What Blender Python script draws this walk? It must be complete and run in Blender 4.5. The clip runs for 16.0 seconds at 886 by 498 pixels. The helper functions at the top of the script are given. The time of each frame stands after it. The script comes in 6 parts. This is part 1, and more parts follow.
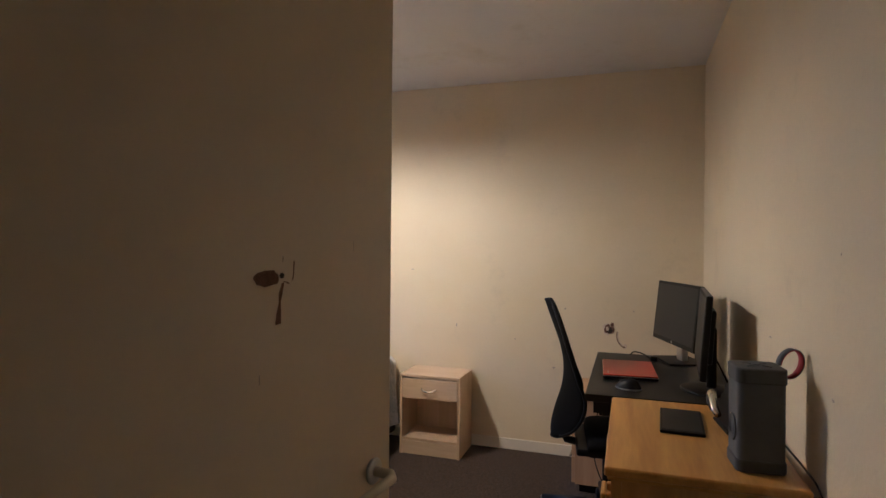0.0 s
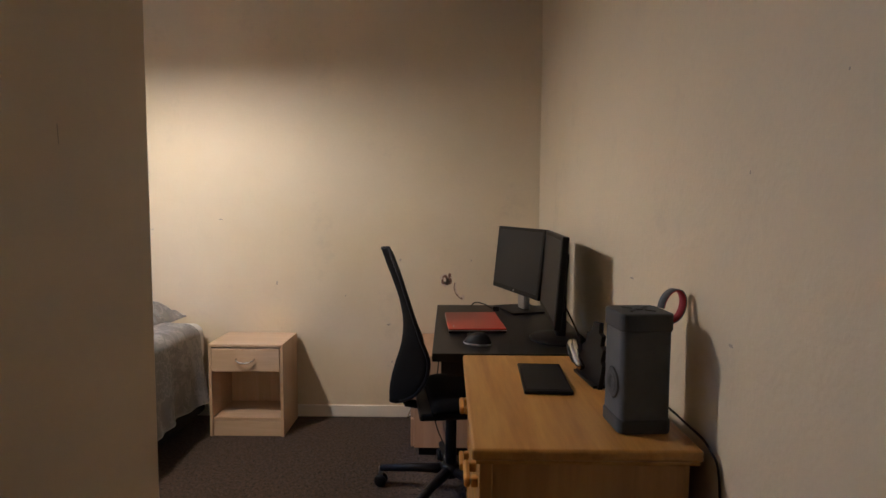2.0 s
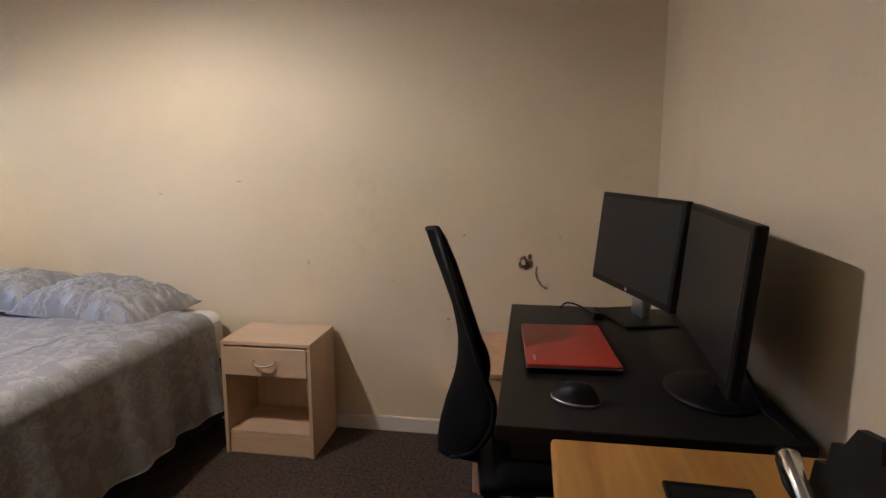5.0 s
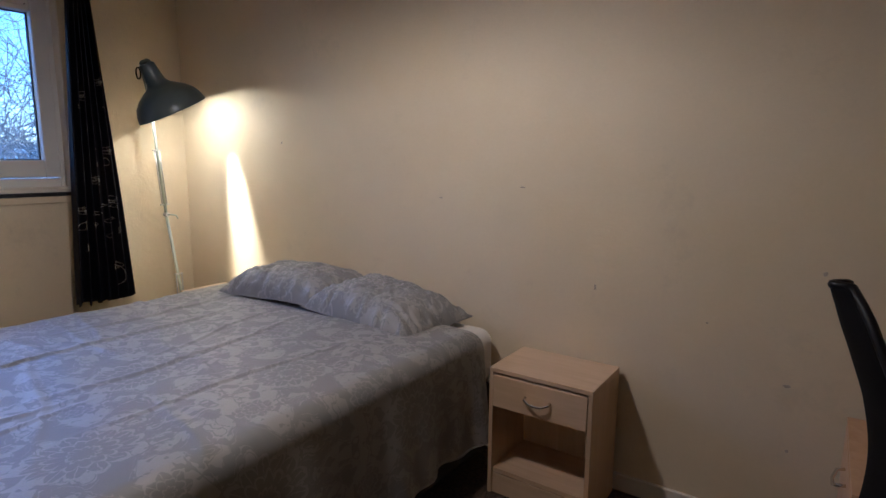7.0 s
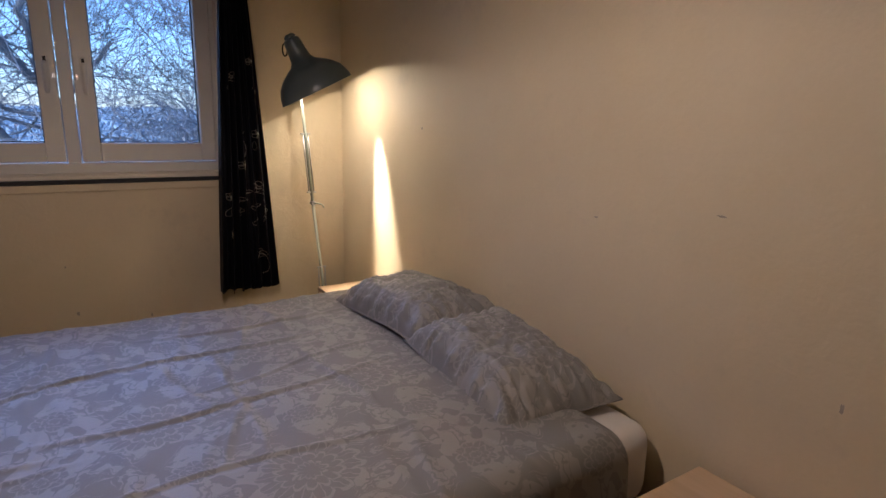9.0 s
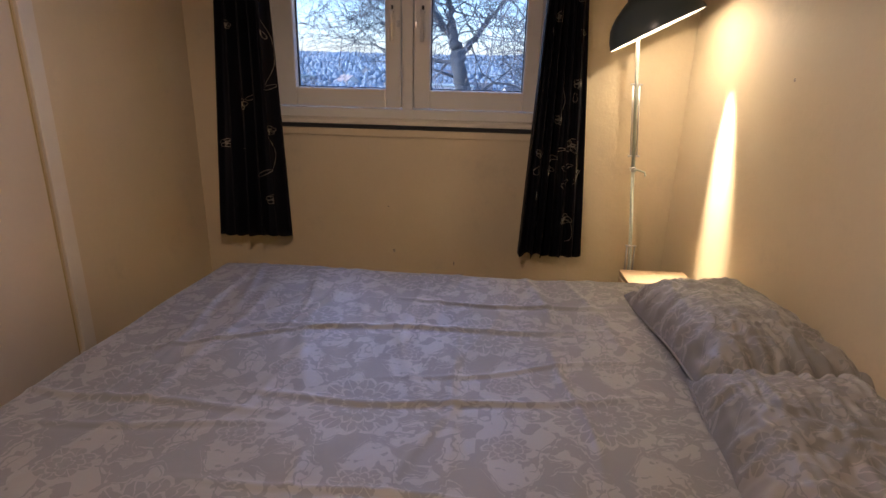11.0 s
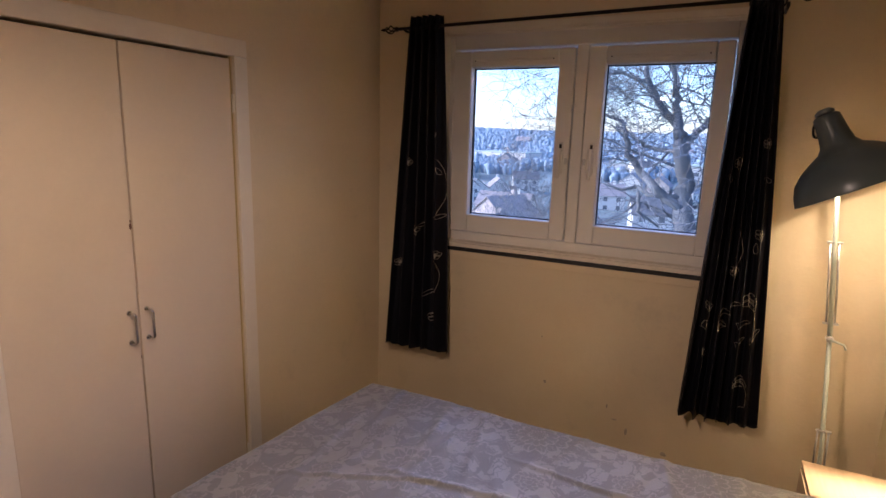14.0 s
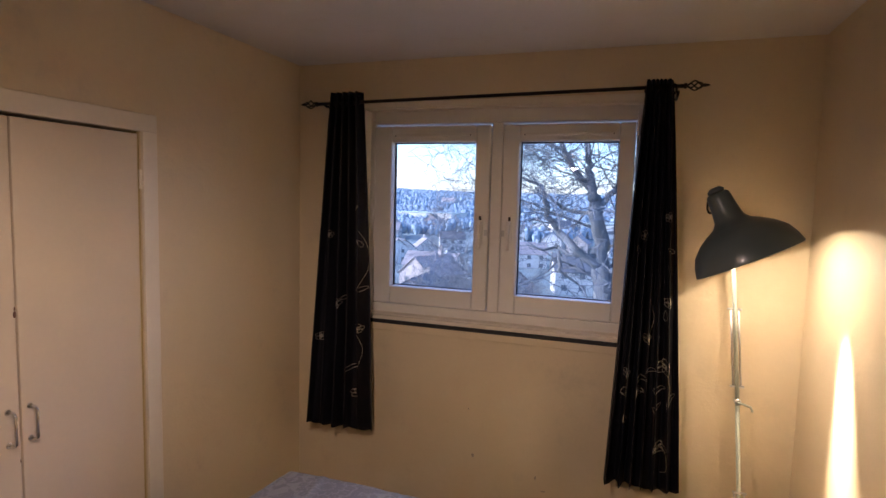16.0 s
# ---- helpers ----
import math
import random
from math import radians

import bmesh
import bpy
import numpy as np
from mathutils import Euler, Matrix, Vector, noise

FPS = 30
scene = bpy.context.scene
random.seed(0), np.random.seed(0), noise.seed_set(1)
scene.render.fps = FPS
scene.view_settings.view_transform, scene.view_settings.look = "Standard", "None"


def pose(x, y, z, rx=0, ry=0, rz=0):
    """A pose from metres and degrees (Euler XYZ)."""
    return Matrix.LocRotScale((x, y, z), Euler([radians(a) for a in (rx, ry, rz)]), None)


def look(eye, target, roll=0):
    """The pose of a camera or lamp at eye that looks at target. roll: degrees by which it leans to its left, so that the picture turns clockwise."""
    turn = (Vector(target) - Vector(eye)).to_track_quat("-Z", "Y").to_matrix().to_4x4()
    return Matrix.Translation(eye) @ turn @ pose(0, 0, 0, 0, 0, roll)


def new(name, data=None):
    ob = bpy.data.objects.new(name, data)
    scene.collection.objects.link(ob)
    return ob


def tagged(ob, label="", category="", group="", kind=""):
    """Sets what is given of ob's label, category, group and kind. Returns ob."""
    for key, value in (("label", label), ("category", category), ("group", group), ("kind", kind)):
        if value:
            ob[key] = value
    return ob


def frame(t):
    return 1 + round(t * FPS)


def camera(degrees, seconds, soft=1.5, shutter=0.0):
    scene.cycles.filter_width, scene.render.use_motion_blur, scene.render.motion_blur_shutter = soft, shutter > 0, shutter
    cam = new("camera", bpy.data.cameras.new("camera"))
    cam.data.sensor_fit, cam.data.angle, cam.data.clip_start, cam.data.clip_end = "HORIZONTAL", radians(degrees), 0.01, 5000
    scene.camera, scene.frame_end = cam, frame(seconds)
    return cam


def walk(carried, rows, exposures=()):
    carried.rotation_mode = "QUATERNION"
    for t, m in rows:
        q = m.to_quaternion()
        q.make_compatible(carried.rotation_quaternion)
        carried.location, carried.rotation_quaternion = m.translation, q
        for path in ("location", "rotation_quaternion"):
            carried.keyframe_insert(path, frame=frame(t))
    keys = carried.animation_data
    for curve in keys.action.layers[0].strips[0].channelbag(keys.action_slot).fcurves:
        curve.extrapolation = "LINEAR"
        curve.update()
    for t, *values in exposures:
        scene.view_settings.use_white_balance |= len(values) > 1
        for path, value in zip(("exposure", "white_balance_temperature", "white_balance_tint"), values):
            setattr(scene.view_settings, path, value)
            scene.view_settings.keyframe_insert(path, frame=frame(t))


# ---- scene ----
cam = camera(76.7, 16.0)
PATH = [
    (0, (0.569, -0.614, 1.305), (-0.061, 1.284, 1.303), 0.5),
    (0.5, (0.567, -0.515, 1.306), (0.15, 1.441, 1.304), 0.0),
    (1, (0.541, -0.42, 1.271), (0.253, 1.559, 1.261), -0.1),
    (1.5, (0.493, -0.294, 1.253), (0.35, 1.699, 1.182), 0.1),
    (2, (0.467, -0.229, 1.237), (0.448, 1.765, 1.088), 0.3),
    (2.5, (0.458, -0.075, 1.23), (0.501, 1.909, 0.985), 0.1),
    (3, (0.478, 0.08, 1.229), (0.514, 2.057, 0.93), 0.0),
    (5.5, (0.462, 0.654, 1.256), (-0.048, 2.563, 0.948), 0.2),
    (6, (0.426, 0.7, 1.269), (-0.334, 2.523, 0.956), 0.5),
    (6.5, (0.298, 0.797, 1.274), (-0.677, 2.514, 0.957), 0.6),
    (7, (0.174, 0.942, 1.27), (-0.943, 2.57, 0.953), 0.5),
    (7.5, (0.064, 1.124, 1.281), (-1.156, 2.675, 0.96), 0.7),
    (8, (0.005, 1.341, 1.325), (-1.355, 2.767, 0.984), 1.4),
    (10.5, (-0.313, 1.982, 1.374), (-2.214, 2.197, 0.79), 0.8),
    (11, (-0.425, 2.042, 1.373), (-2.32, 1.92, 0.745), 1.4),
    (11.5, (-0.44, 2.084, 1.377), (-2.294, 1.682, 0.743), 0.5),
    (12, (-0.463, 2.207, 1.41), (-2.225, 1.507, 0.772), 0.3),
    (12.5, (-0.462, 2.25, 1.457), (-2.156, 1.378, 0.848), 0.9),
    (13, (-0.478, 2.267, 1.526), (-2.172, 1.328, 1.029), 0.9),
    (13.5, (-0.518, 2.283, 1.599), (-2.234, 1.346, 1.178), 1.0),
    (14, (-0.559, 2.303, 1.655), (-2.32, 1.441, 1.259), 1.6),
    (14.5, (-0.57, 2.313, 1.682), (-2.385, 1.546, 1.341), 2.0),
    (15, (-0.584, 2.323, 1.706), (-2.434, 1.618, 1.428), 2.1),
    (15.5, (-0.594, 2.331, 1.716), (-2.467, 1.665, 1.5), 1.7),
    (16, (-0.591, 2.316, 1.712), (-2.476, 1.673, 1.534), 1.5),
]
# ---- exposure ----
EXPOSURES = [(0.0, 3.2, 5000, 12), (3.0, 3.03, 5000, 12), (5.5, 2.83, 4900, 13), (6.5, 2.37, 4750, 15), (8.0, 1.6, 5000, 20),
             (10.5, 1.77, 6150, 25), (12.5, 2.03, 6250, 25), (14.5, 2.1, 6200, 30), (16.0, 2.15, 6100, 28)]
walk(cam, [(t, look(eye, target, roll)) for t, eye, target, roll in PATH], EXPOSURES)
SKY = 0.13
SKY_FILL_W = 125.0
PENDANT_W = 9.0
LAMP_W, SPOT_W = 1.35, 62.0
PENDANT_COL = (1.0, 0.79, 0.57)
LAMP_COL = (1.0, 0.87, 0.57)

# ---- world, sun, lamps ----
world = bpy.data.worlds.new("dusk_sky")
scene.world = world
world.use_nodes = True
wn = world.node_tree.nodes
sky = wn.new("ShaderNodeTexSky")
sky.sky_type = 'NISHITA'
sky.sun_disc = False
sky.sun_elevation = radians(20)
sky.sun_rotation = radians(165)
sky.air_density, sky.dust_density, sky.ozone_density = 1.0, 0.6, 6.0
wn["Background"].inputs["Strength"].default_value = SKY
world.node_tree.links.new(sky.outputs[0], wn["Background"].inputs["Color"])
sun = new("sun", bpy.data.lights.new("sun", 'SUN'))
sun.data.energy, sun.data.angle, sun.data.color = 2.3, radians(50), (0.86, 0.96, 1.0)
sun.matrix_world = look((0, 0, 30), (-2.6, 9.7, 27.5), 0)

# added unseen lamp above outside, boosts the sky's blue light through the window
sky_fill = new("sky_fill_lamp", bpy.data.lights.new("sky_fill_lamp", 'AREA'))
sky_fill.data.shape, sky_fill.data.size, sky_fill.data.size_y = 'RECTANGLE', 5.5, 2.0
sky_fill.data.energy, sky_fill.data.color = SKY_FILL_W, (0.34, 0.52, 1.0)
sky_fill.matrix_world = look((-9.0, 1.65, 5.1), (-3.0, 1.65, 1.5))

# ---- room plan (metres) ----
NORTH, EAST, WEST, SOUTH, TOP = 3.0, 0.988, -3.24, 0.58, 2.4
HALL = -0.35            # wall with the entrance door
PASSAGE = -0.10         # west side of the entrance passage


# ---- materials ----
def material(name, base, rough=0.6, metal=0.0, var=0.12, scale=6.0, fine=120.0, bump=0.15, depth=0.002, sheen=0.0, coat=0.0, spec=None):
    """Paint, plastic or cloth with mottling at two scales and fine relief."""
    m = bpy.data.materials.new(name)
    m.use_nodes = True
    nt, n = m.node_tree, m.node_tree.nodes
    b = n["Principled BSDF"]
    tc = n.new("ShaderNodeTexCoord")
    n1, n2 = n.new("ShaderNodeTexNoise"), n.new("ShaderNodeTexNoise")
    n1.inputs["Scale"].default_value, n1.inputs["Detail"].default_value = scale, 5
    n2.inputs["Scale"].default_value, n2.inputs["Detail"].default_value = fine, 3
    for x in (n1, n2):
        nt.links.new(tc.outputs["Object"], x.inputs["Vector"])
    add = n.new("ShaderNodeMath"); add.operation = 'ADD'
    half = n.new("ShaderNodeMath"); half.operation = 'MULTIPLY'; half.inputs[1].default_value = 0.35
    nt.links.new(n2.outputs["Fac"], half.inputs[0])
    nt.links.new(n1.outputs["Fac"], add.inputs[0]); nt.links.new(half.outputs[0], add.inputs[1])
    ramp = n.new("ShaderNodeMapRange")
    ramp.inputs["From Min"].default_value, ramp.inputs["From Max"].default_value = 0.35, 1.0
    ramp.inputs["To Min"].default_value, ramp.inputs["To Max"].default_value = 1 - var, 1 + var
    nt.links.new(add.outputs[0], ramp.inputs["Value"])
    mul = n.new("ShaderNodeVectorMath"); mul.operation = 'SCALE'
    mul.inputs[0].default_value = base
    nt.links.new(ramp.outputs[0], mul.inputs["Scale"])
    nt.links.new(mul.outputs[0], b.inputs["Base Color"])
    b.inputs["Roughness"].default_value, b.inputs["Metallic"].default_value = rough, metal
    b.inputs["Sheen Weight"].default_value = sheen
    b.inputs["Coat Weight"].default_value = coat
    if spec is not None:
        b.inputs["Specular IOR Level"].default_value = spec
    if bump:
        bp = n.new("ShaderNodeBump")
        bp.inputs["Strength"].default_value, bp.inputs["Distance"].default_value = bump, depth
        nt.links.new(n2.outputs["Fac"], bp.inputs["Height"])
        nt.links.new(bp.outputs[0], b.inputs["Normal"])
    return m


def wood(name, light, dark, along='X', scale=1.0, rough=0.4, contrast=1.0, coat=0.1):
    """Board with long grain and fine pores."""
    m = bpy.data.materials.new(name)
    m.use_nodes = True
    nt, n = m.node_tree, m.node_tree.nodes
    b = n["Principled BSDF"]
    tc, mp = n.new("ShaderNodeTexCoord"), n.new("ShaderNodeMapping")
    s = {'X': (1.2, 14, 14), 'Y': (14, 1.2, 14), 'Z': (14, 14, 1.2)}[along]
    mp.inputs["Scale"].default_value = [v * scale for v in s]
    nt.links.new(tc.outputs["Object"], mp.inputs["Vector"])
    big, fine = n.new("ShaderNodeTexNoise"), n.new("ShaderNodeTexNoise")
    big.inputs["Scale"].default_value, big.inputs["Detail"].default_value, big.inputs["Distortion"].default_value = 1.6, 6, 0.6
    fine.inputs["Scale"].default_value, fine.inputs["Detail"].default_value = 9, 4
    nt.links.new(mp.outputs[0], big.inputs["Vector"]); nt.links.new(mp.outputs[0], fine.inputs["Vector"])
    mix = n.new("ShaderNodeMath"); mix.operation = 'MULTIPLY_ADD'; mix.inputs[1].default_value = 0.35
    nt.links.new(fine.outputs["Fac"], mix.inputs[0]); nt.links.new(big.outputs["Fac"], mix.inputs[2])
    cr = n.new("ShaderNodeValToRGB")
    cr.color_ramp.elements[0].position, cr.color_ramp.elements[1].position = 0.68 - 0.22 * contrast, 0.68 + 0.22 * contrast
    cr.color_ramp.elements[0].color, cr.color_ramp.elements[1].color = (*dark, 1), (*light, 1)
    nt.links.new(mix.outputs[0], cr.inputs[0]); nt.links.new(cr.outputs[0], b.inputs["Base Color"])
    b.inputs["Roughness"].default_value, b.inputs["Coat Weight"].default_value = rough, coat
    bp = n.new("ShaderNodeBump"); bp.inputs["Strength"].default_value, bp.inputs["Distance"].default_value = 0.12, 0.001
    nt.links.new(fine.outputs["Fac"], bp.inputs["Height"]); nt.links.new(bp.outputs[0], b.inputs["Normal"])
    return m


def wall_paint(name, base, stain=(0.42, 0.36, 0.27)):
    """Old emulsion on rough plaster: roller stipple, patched trowel marks, faint grubby stains."""
    m = material(name, base, rough=0.62, var=0.05, scale=1.7, fine=70, bump=0.0)
    nt, n = m.node_tree, m.node_tree.nodes
    b = n["Principled BSDF"]
    tc = n.new("ShaderNodeTexCoord")
    old = b.inputs["Base Color"].links[0].from_socket
    spot = n.new("ShaderNodeTexNoise"); spot.inputs["Scale"].default_value, spot.inputs["Detail"].default_value = 3.1, 9
    spot.inputs["Roughness"].default_value = 0.72
    nt.links.new(tc.outputs["Object"], spot.inputs["Vector"])
    mr = n.new("ShaderNodeMapRange"); mr.inputs["From Min"].default_value, mr.inputs["From Max"].default_value = 0.57, 0.80
    mr.inputs["To Max"].default_value = 0.45
    nt.links.new(spot.outputs["Fac"], mr.inputs["Value"])
    mix = n.new("ShaderNodeMix"); mix.data_type = 'RGBA'; mix.inputs["B"].default_value = (*stain, 1)
    nt.links.new(mr.outputs[0], mix.inputs["Factor"]); nt.links.new(old, mix.inputs["A"])
    yel = n.new("ShaderNodeTexNoise"); yel.inputs["Scale"].default_value, yel.inputs["Detail"].default_value = 1.3, 7
    yel.inputs["Roughness"].default_value = 0.66
    nt.links.new(tc.outputs["Object"], yel.inputs["Vector"])
    yr = n.new("ShaderNodeMapRange"); yr.inputs["From Min"].default_value, yr.inputs["From Max"].default_value = 0.48, 0.72
    yr.inputs["To Max"].default_value = 0.55
    nt.links.new(yel.outputs["Fac"], yr.inputs["Value"])
    ymix = n.new("ShaderNodeMix"); ymix.data_type = 'RGBA'; ymix.blend_type = 'MULTIPLY'
    ymix.inputs["B"].default_value = (0.97, 0.93, 0.78, 1)
    nt.links.new(yr.outputs[0], ymix.inputs["Factor"]); nt.links.new(mix.outputs["Result"], ymix.inputs["A"])
    nt.links.new(ymix.outputs["Result"], b.inputs["Base Color"])
    fine = n.new("ShaderNodeTexNoise"); fine.inputs["Scale"].default_value, fine.inputs["Detail"].default_value = 95, 3
    patch = n.new("ShaderNodeTexNoise"); patch.inputs["Scale"].default_value, patch.inputs["Detail"].default_value = 9, 6
    patch.inputs["Distortion"].default_value = 1.4
    for x in (fine, patch):
        nt.links.new(tc.outputs["Object"], x.inputs["Vector"])
    b1, b2 = n.new("ShaderNodeBump"), n.new("ShaderNodeBump")
    b1.inputs["Strength"].default_value, b1.inputs["Distance"].default_value = 0.35, 0.0016
    b2.inputs["Strength"].default_value, b2.inputs["Distance"].default_value = 0.3, 0.006
    nt.links.new(fine.outputs["Fac"], b1.inputs["Height"]); nt.links.new(patch.outputs["Fac"], b2.inputs["Height"])
    nt.links.new(b2.outputs[0], b1.inputs["Normal"]); nt.links.new(b1.outputs[0], b.inputs["Normal"])
    return m


def damask(name, ground, figure, period=0.40):
    """Woven damask: a mirrored, half-dropped leaf figure, satin against matt."""
    m = bpy.data.materials.new(name)
    m.use_nodes = True
    nt, n = m.node_tree, m.node_tree.nodes
    b = n["Principled BSDF"]
    uv = n.new("ShaderNodeUVMap"); uv.uv_map = "cloth"
    sep, com = n.new("ShaderNodeSeparateXYZ"), n.new("ShaderNodeCombineXYZ")
    nt.links.new(uv.outputs[0], sep.inputs[0])

    def math_node(op, a, bb=None, c=None):
        x = n.new("ShaderNodeMath"); x.operation = op
        for i, v in enumerate((a, bb, c)):
            if v is None:
                continue
            if isinstance(v, (int, float)):
                x.inputs[i].default_value = v
            else:
                nt.links.new(v, x.inputs[i])
        return x.outputs[0]
    col = math_node('FLOOR', math_node('ADD', math_node('DIVIDE', sep.outputs[0], period), 0.5))
    tall = period * 1.35
    drop = math_node('MULTIPLY', math_node('MODULO', math_node('ABSOLUTE', col), 2.0), tall * 0.5)
    u = math_node('PINGPONG', sep.outputs[0], period / 2)
    v = math_node('WRAP', math_node('ADD', sep.outputs[1], drop), 0.0, tall)
    wob = n.new("ShaderNodeTexNoise"); wob.inputs["Scale"].default_value, wob.inputs["Detail"].default_value = 38, 2
    nt.links.new(uv.outputs[0], wob.inputs["Vector"])
    off = math_node('MULTIPLY_ADD', wob.outputs["Fac"], 0.026, -0.013)
    u, v = math_node('ADD', u, off), math_node('ADD', v, math_node('MULTIPLY', off, -0.8))
    nt.links.new(u, com.inputs[0]); nt.links.new(v, com.inputs[1])

    def noise_node(scale, detail, twist):
        x = n.new("ShaderNodeTexNoise")
        x.inputs["Scale"].default_value, x.inputs["Detail"].default_value, x.inputs["Distortion"].default_value = scale, detail, twist
        nt.links.new(com.outputs[0], x.inputs["Vector"])
        return x.outputs["Fac"]

    def band(value, centre, half):
        return math_node('LESS_THAN', math_node('ABSOLUTE', math_node('SUBTRACT', value, centre)), half)

    def rosette(cu, cv, radius, petals):
        """Layered petals round (cu, cv), parted by thin lines; gives the fill and its surround."""
        du, dv = math_node('SUBTRACT', u, cu), math_node('SUBTRACT', v, cv)
        rad = math_node('SQRT', math_node('ADD', math_node('MULTIPLY', du, du), math_node('MULTIPLY', dv, dv)))
        ang = math_node('ARCTAN2', dv, du)
        lobe = math_node('ABSOLUTE', math_node('COSINE', math_node('MULTIPLY', ang, petals / 2)))
        lobe2 = math_node('ABSOLUTE', math_node('SINE', math_node('MULTIPLY', ang, petals / 2)))
        out = math_node('MULTIPLY_ADD', math_node('SQRT', lobe), radius * 0.34, radius * 0.66)
        mid = math_node('MULTIPLY_ADD', math_node('SQRT', lobe2), radius * 0.24, radius * 0.42)
        core = math_node('MULTIPLY_ADD', math_node('SQRT', lobe), radius * 0.16, radius * 0.16)
        fill = math_node('LESS_THAN', rad, out)
        for ring, half in ((mid, radius * 0.035), (core, radius * 0.03)):
            line = math_node('LESS_THAN', math_node('ABSOLUTE', math_node('SUBTRACT', rad, ring)), half)
            fill = math_node('MULTIPLY', fill, math_node('SUBTRACT', 1.0, line))
        vein = math_node('MULTIPLY', math_node('LESS_THAN', lobe2, 0.10), math_node('GREATER_THAN', rad, mid))
        fill = math_node('MULTIPLY', fill, math_node('SUBTRACT', 1.0, vein))
        return fill, math_node('LESS_THAN', rad, math_node('ADD', out, radius * 0.10))
    big, big_near = rosette(0.0, tall * 0.5, period * 0.27, 14)
    bud, bud_near = rosette(period * 0.33, tall * 0.12, period * 0.12, 8)
    # scrolling stems and toothed leaves between the flowers
    curl = noise_node(11, 0.5, 1.1)
    tooth = noise_node(75, 0.0, 0.6)
    leaf = math_node('GREATER_THAN', math_node('MULTIPLY_ADD', tooth, 0.14, curl), 0.585)
    midrib = band(curl, 0.60, 0.006)
    stem = band(curl, 0.47, 0.013)
    spray = math_node('GREATER_THAN', math_node('MULTIPLY_ADD', tooth, 0.16, noise_node(27, 0.5, 0.9)), 0.655)
    free = math_node('MAXIMUM', math_node('MAXIMUM', stem, spray), math_node('MULTIPLY', leaf, math_node('SUBTRACT', 1.0, midrib)))
    free = math_node('MULTIPLY', free, math_node('SUBTRACT', 1.0, math_node('MAXIMUM', big_near, bud_near)))
    fac = math_node('MAXIMUM', math_node('MAXIMUM', big, bud), free)
    mix = n.new("ShaderNodeMix"); mix.data_type = 'RGBA'
    mix.inputs["A"].default_value, mix.inputs["B"].default_value = (*ground, 1), (*figure, 1)
    nt.links.new(fac, mix.inputs["Factor"]); nt.links.new(mix.outputs["Result"], b.inputs["Base Color"])
    rg = n.new("ShaderNodeMapRange"); rg.inputs["To Min"].default_value, rg.inputs["To Max"].default_value = 0.42, 0.60
    nt.links.new(fac, rg.inputs["Value"]); nt.links.new(rg.outputs[0], b.inputs["Roughness"])
    b.inputs["Sheen Weight"].default_value = 0.15
    b.inputs["Specular IOR Level"].default_value = 0.55
    weave = n.new("ShaderNodeTexNoise"); weave.inputs["Scale"].default_value = 600
    crumple = n.new("ShaderNodeTexNoise"); crumple.inputs["Scale"].default_value, crumple.inputs["Detail"].default_value = 14, 4
    nt.links.new(uv.outputs[0], weave.inputs["Vector"]); nt.links.new(uv.outputs[0], crumple.inputs["Vector"])
    hsum = math_node('MULTIPLY_ADD', crumple.outputs["Fac"], 3.0, math_node('ADD', fac, weave.outputs["Fac"]))
    bp = n.new("ShaderNodeBump"); bp.inputs["Strength"].default_value, bp.inputs["Distance"].default_value = 0.3, 0.0016
    nt.links.new(hsum, bp.inputs["Height"]); nt.links.new(bp.outputs[0], b.inputs["Normal"])
    return m


def carpet_material():
    m = material("brown_carpet", (0.068, 0.043, 0.026), rough=0.95, var=0.9, scale=75, fine=260, bump=1.0, depth=0.006, sheen=0.1, spec=0.15)
    for x in m.node_tree.nodes:
        if x.bl_idname == "ShaderNodeMapRange":
            x.inputs["From Min"].default_value, x.inputs["From Max"].default_value = 0.48, 0.92
    return m


def glass_material():
    m = bpy.data.materials.new("window_glass")
    m.use_nodes = True
    nt, n = m.node_tree, m.node_tree.nodes
    n.remove(n["Principled BSDF"])
    tr, gl, fr, mx = n.new("ShaderNodeBsdfTransparent"), n.new("ShaderNodeBsdfGlossy"), n.new("ShaderNodeFresnel"), n.new("ShaderNodeMixShader")
    gl.inputs["Roughness"].default_value = 0.01
    fr.inputs["IOR"].default_value = 1.5
    nt.links.new(fr.outputs[0], mx.inputs[0]); nt.links.new(tr.outputs[0], mx.inputs[1]); nt.links.new(gl.outputs[0], mx.inputs[2])
    nt.links.new(mx.outputs[0], n["Material Output"].inputs[0])
    return m


def glow(name, colour, strength):
    m = bpy.data.materials.new(name)
    m.use_nodes = True
    b = m.node_tree.nodes["Principled BSDF"]
    b.inputs["Emission Color"].default_value, b.inputs["Emission Strength"].default_value = (*colour, 1), strength
    return m


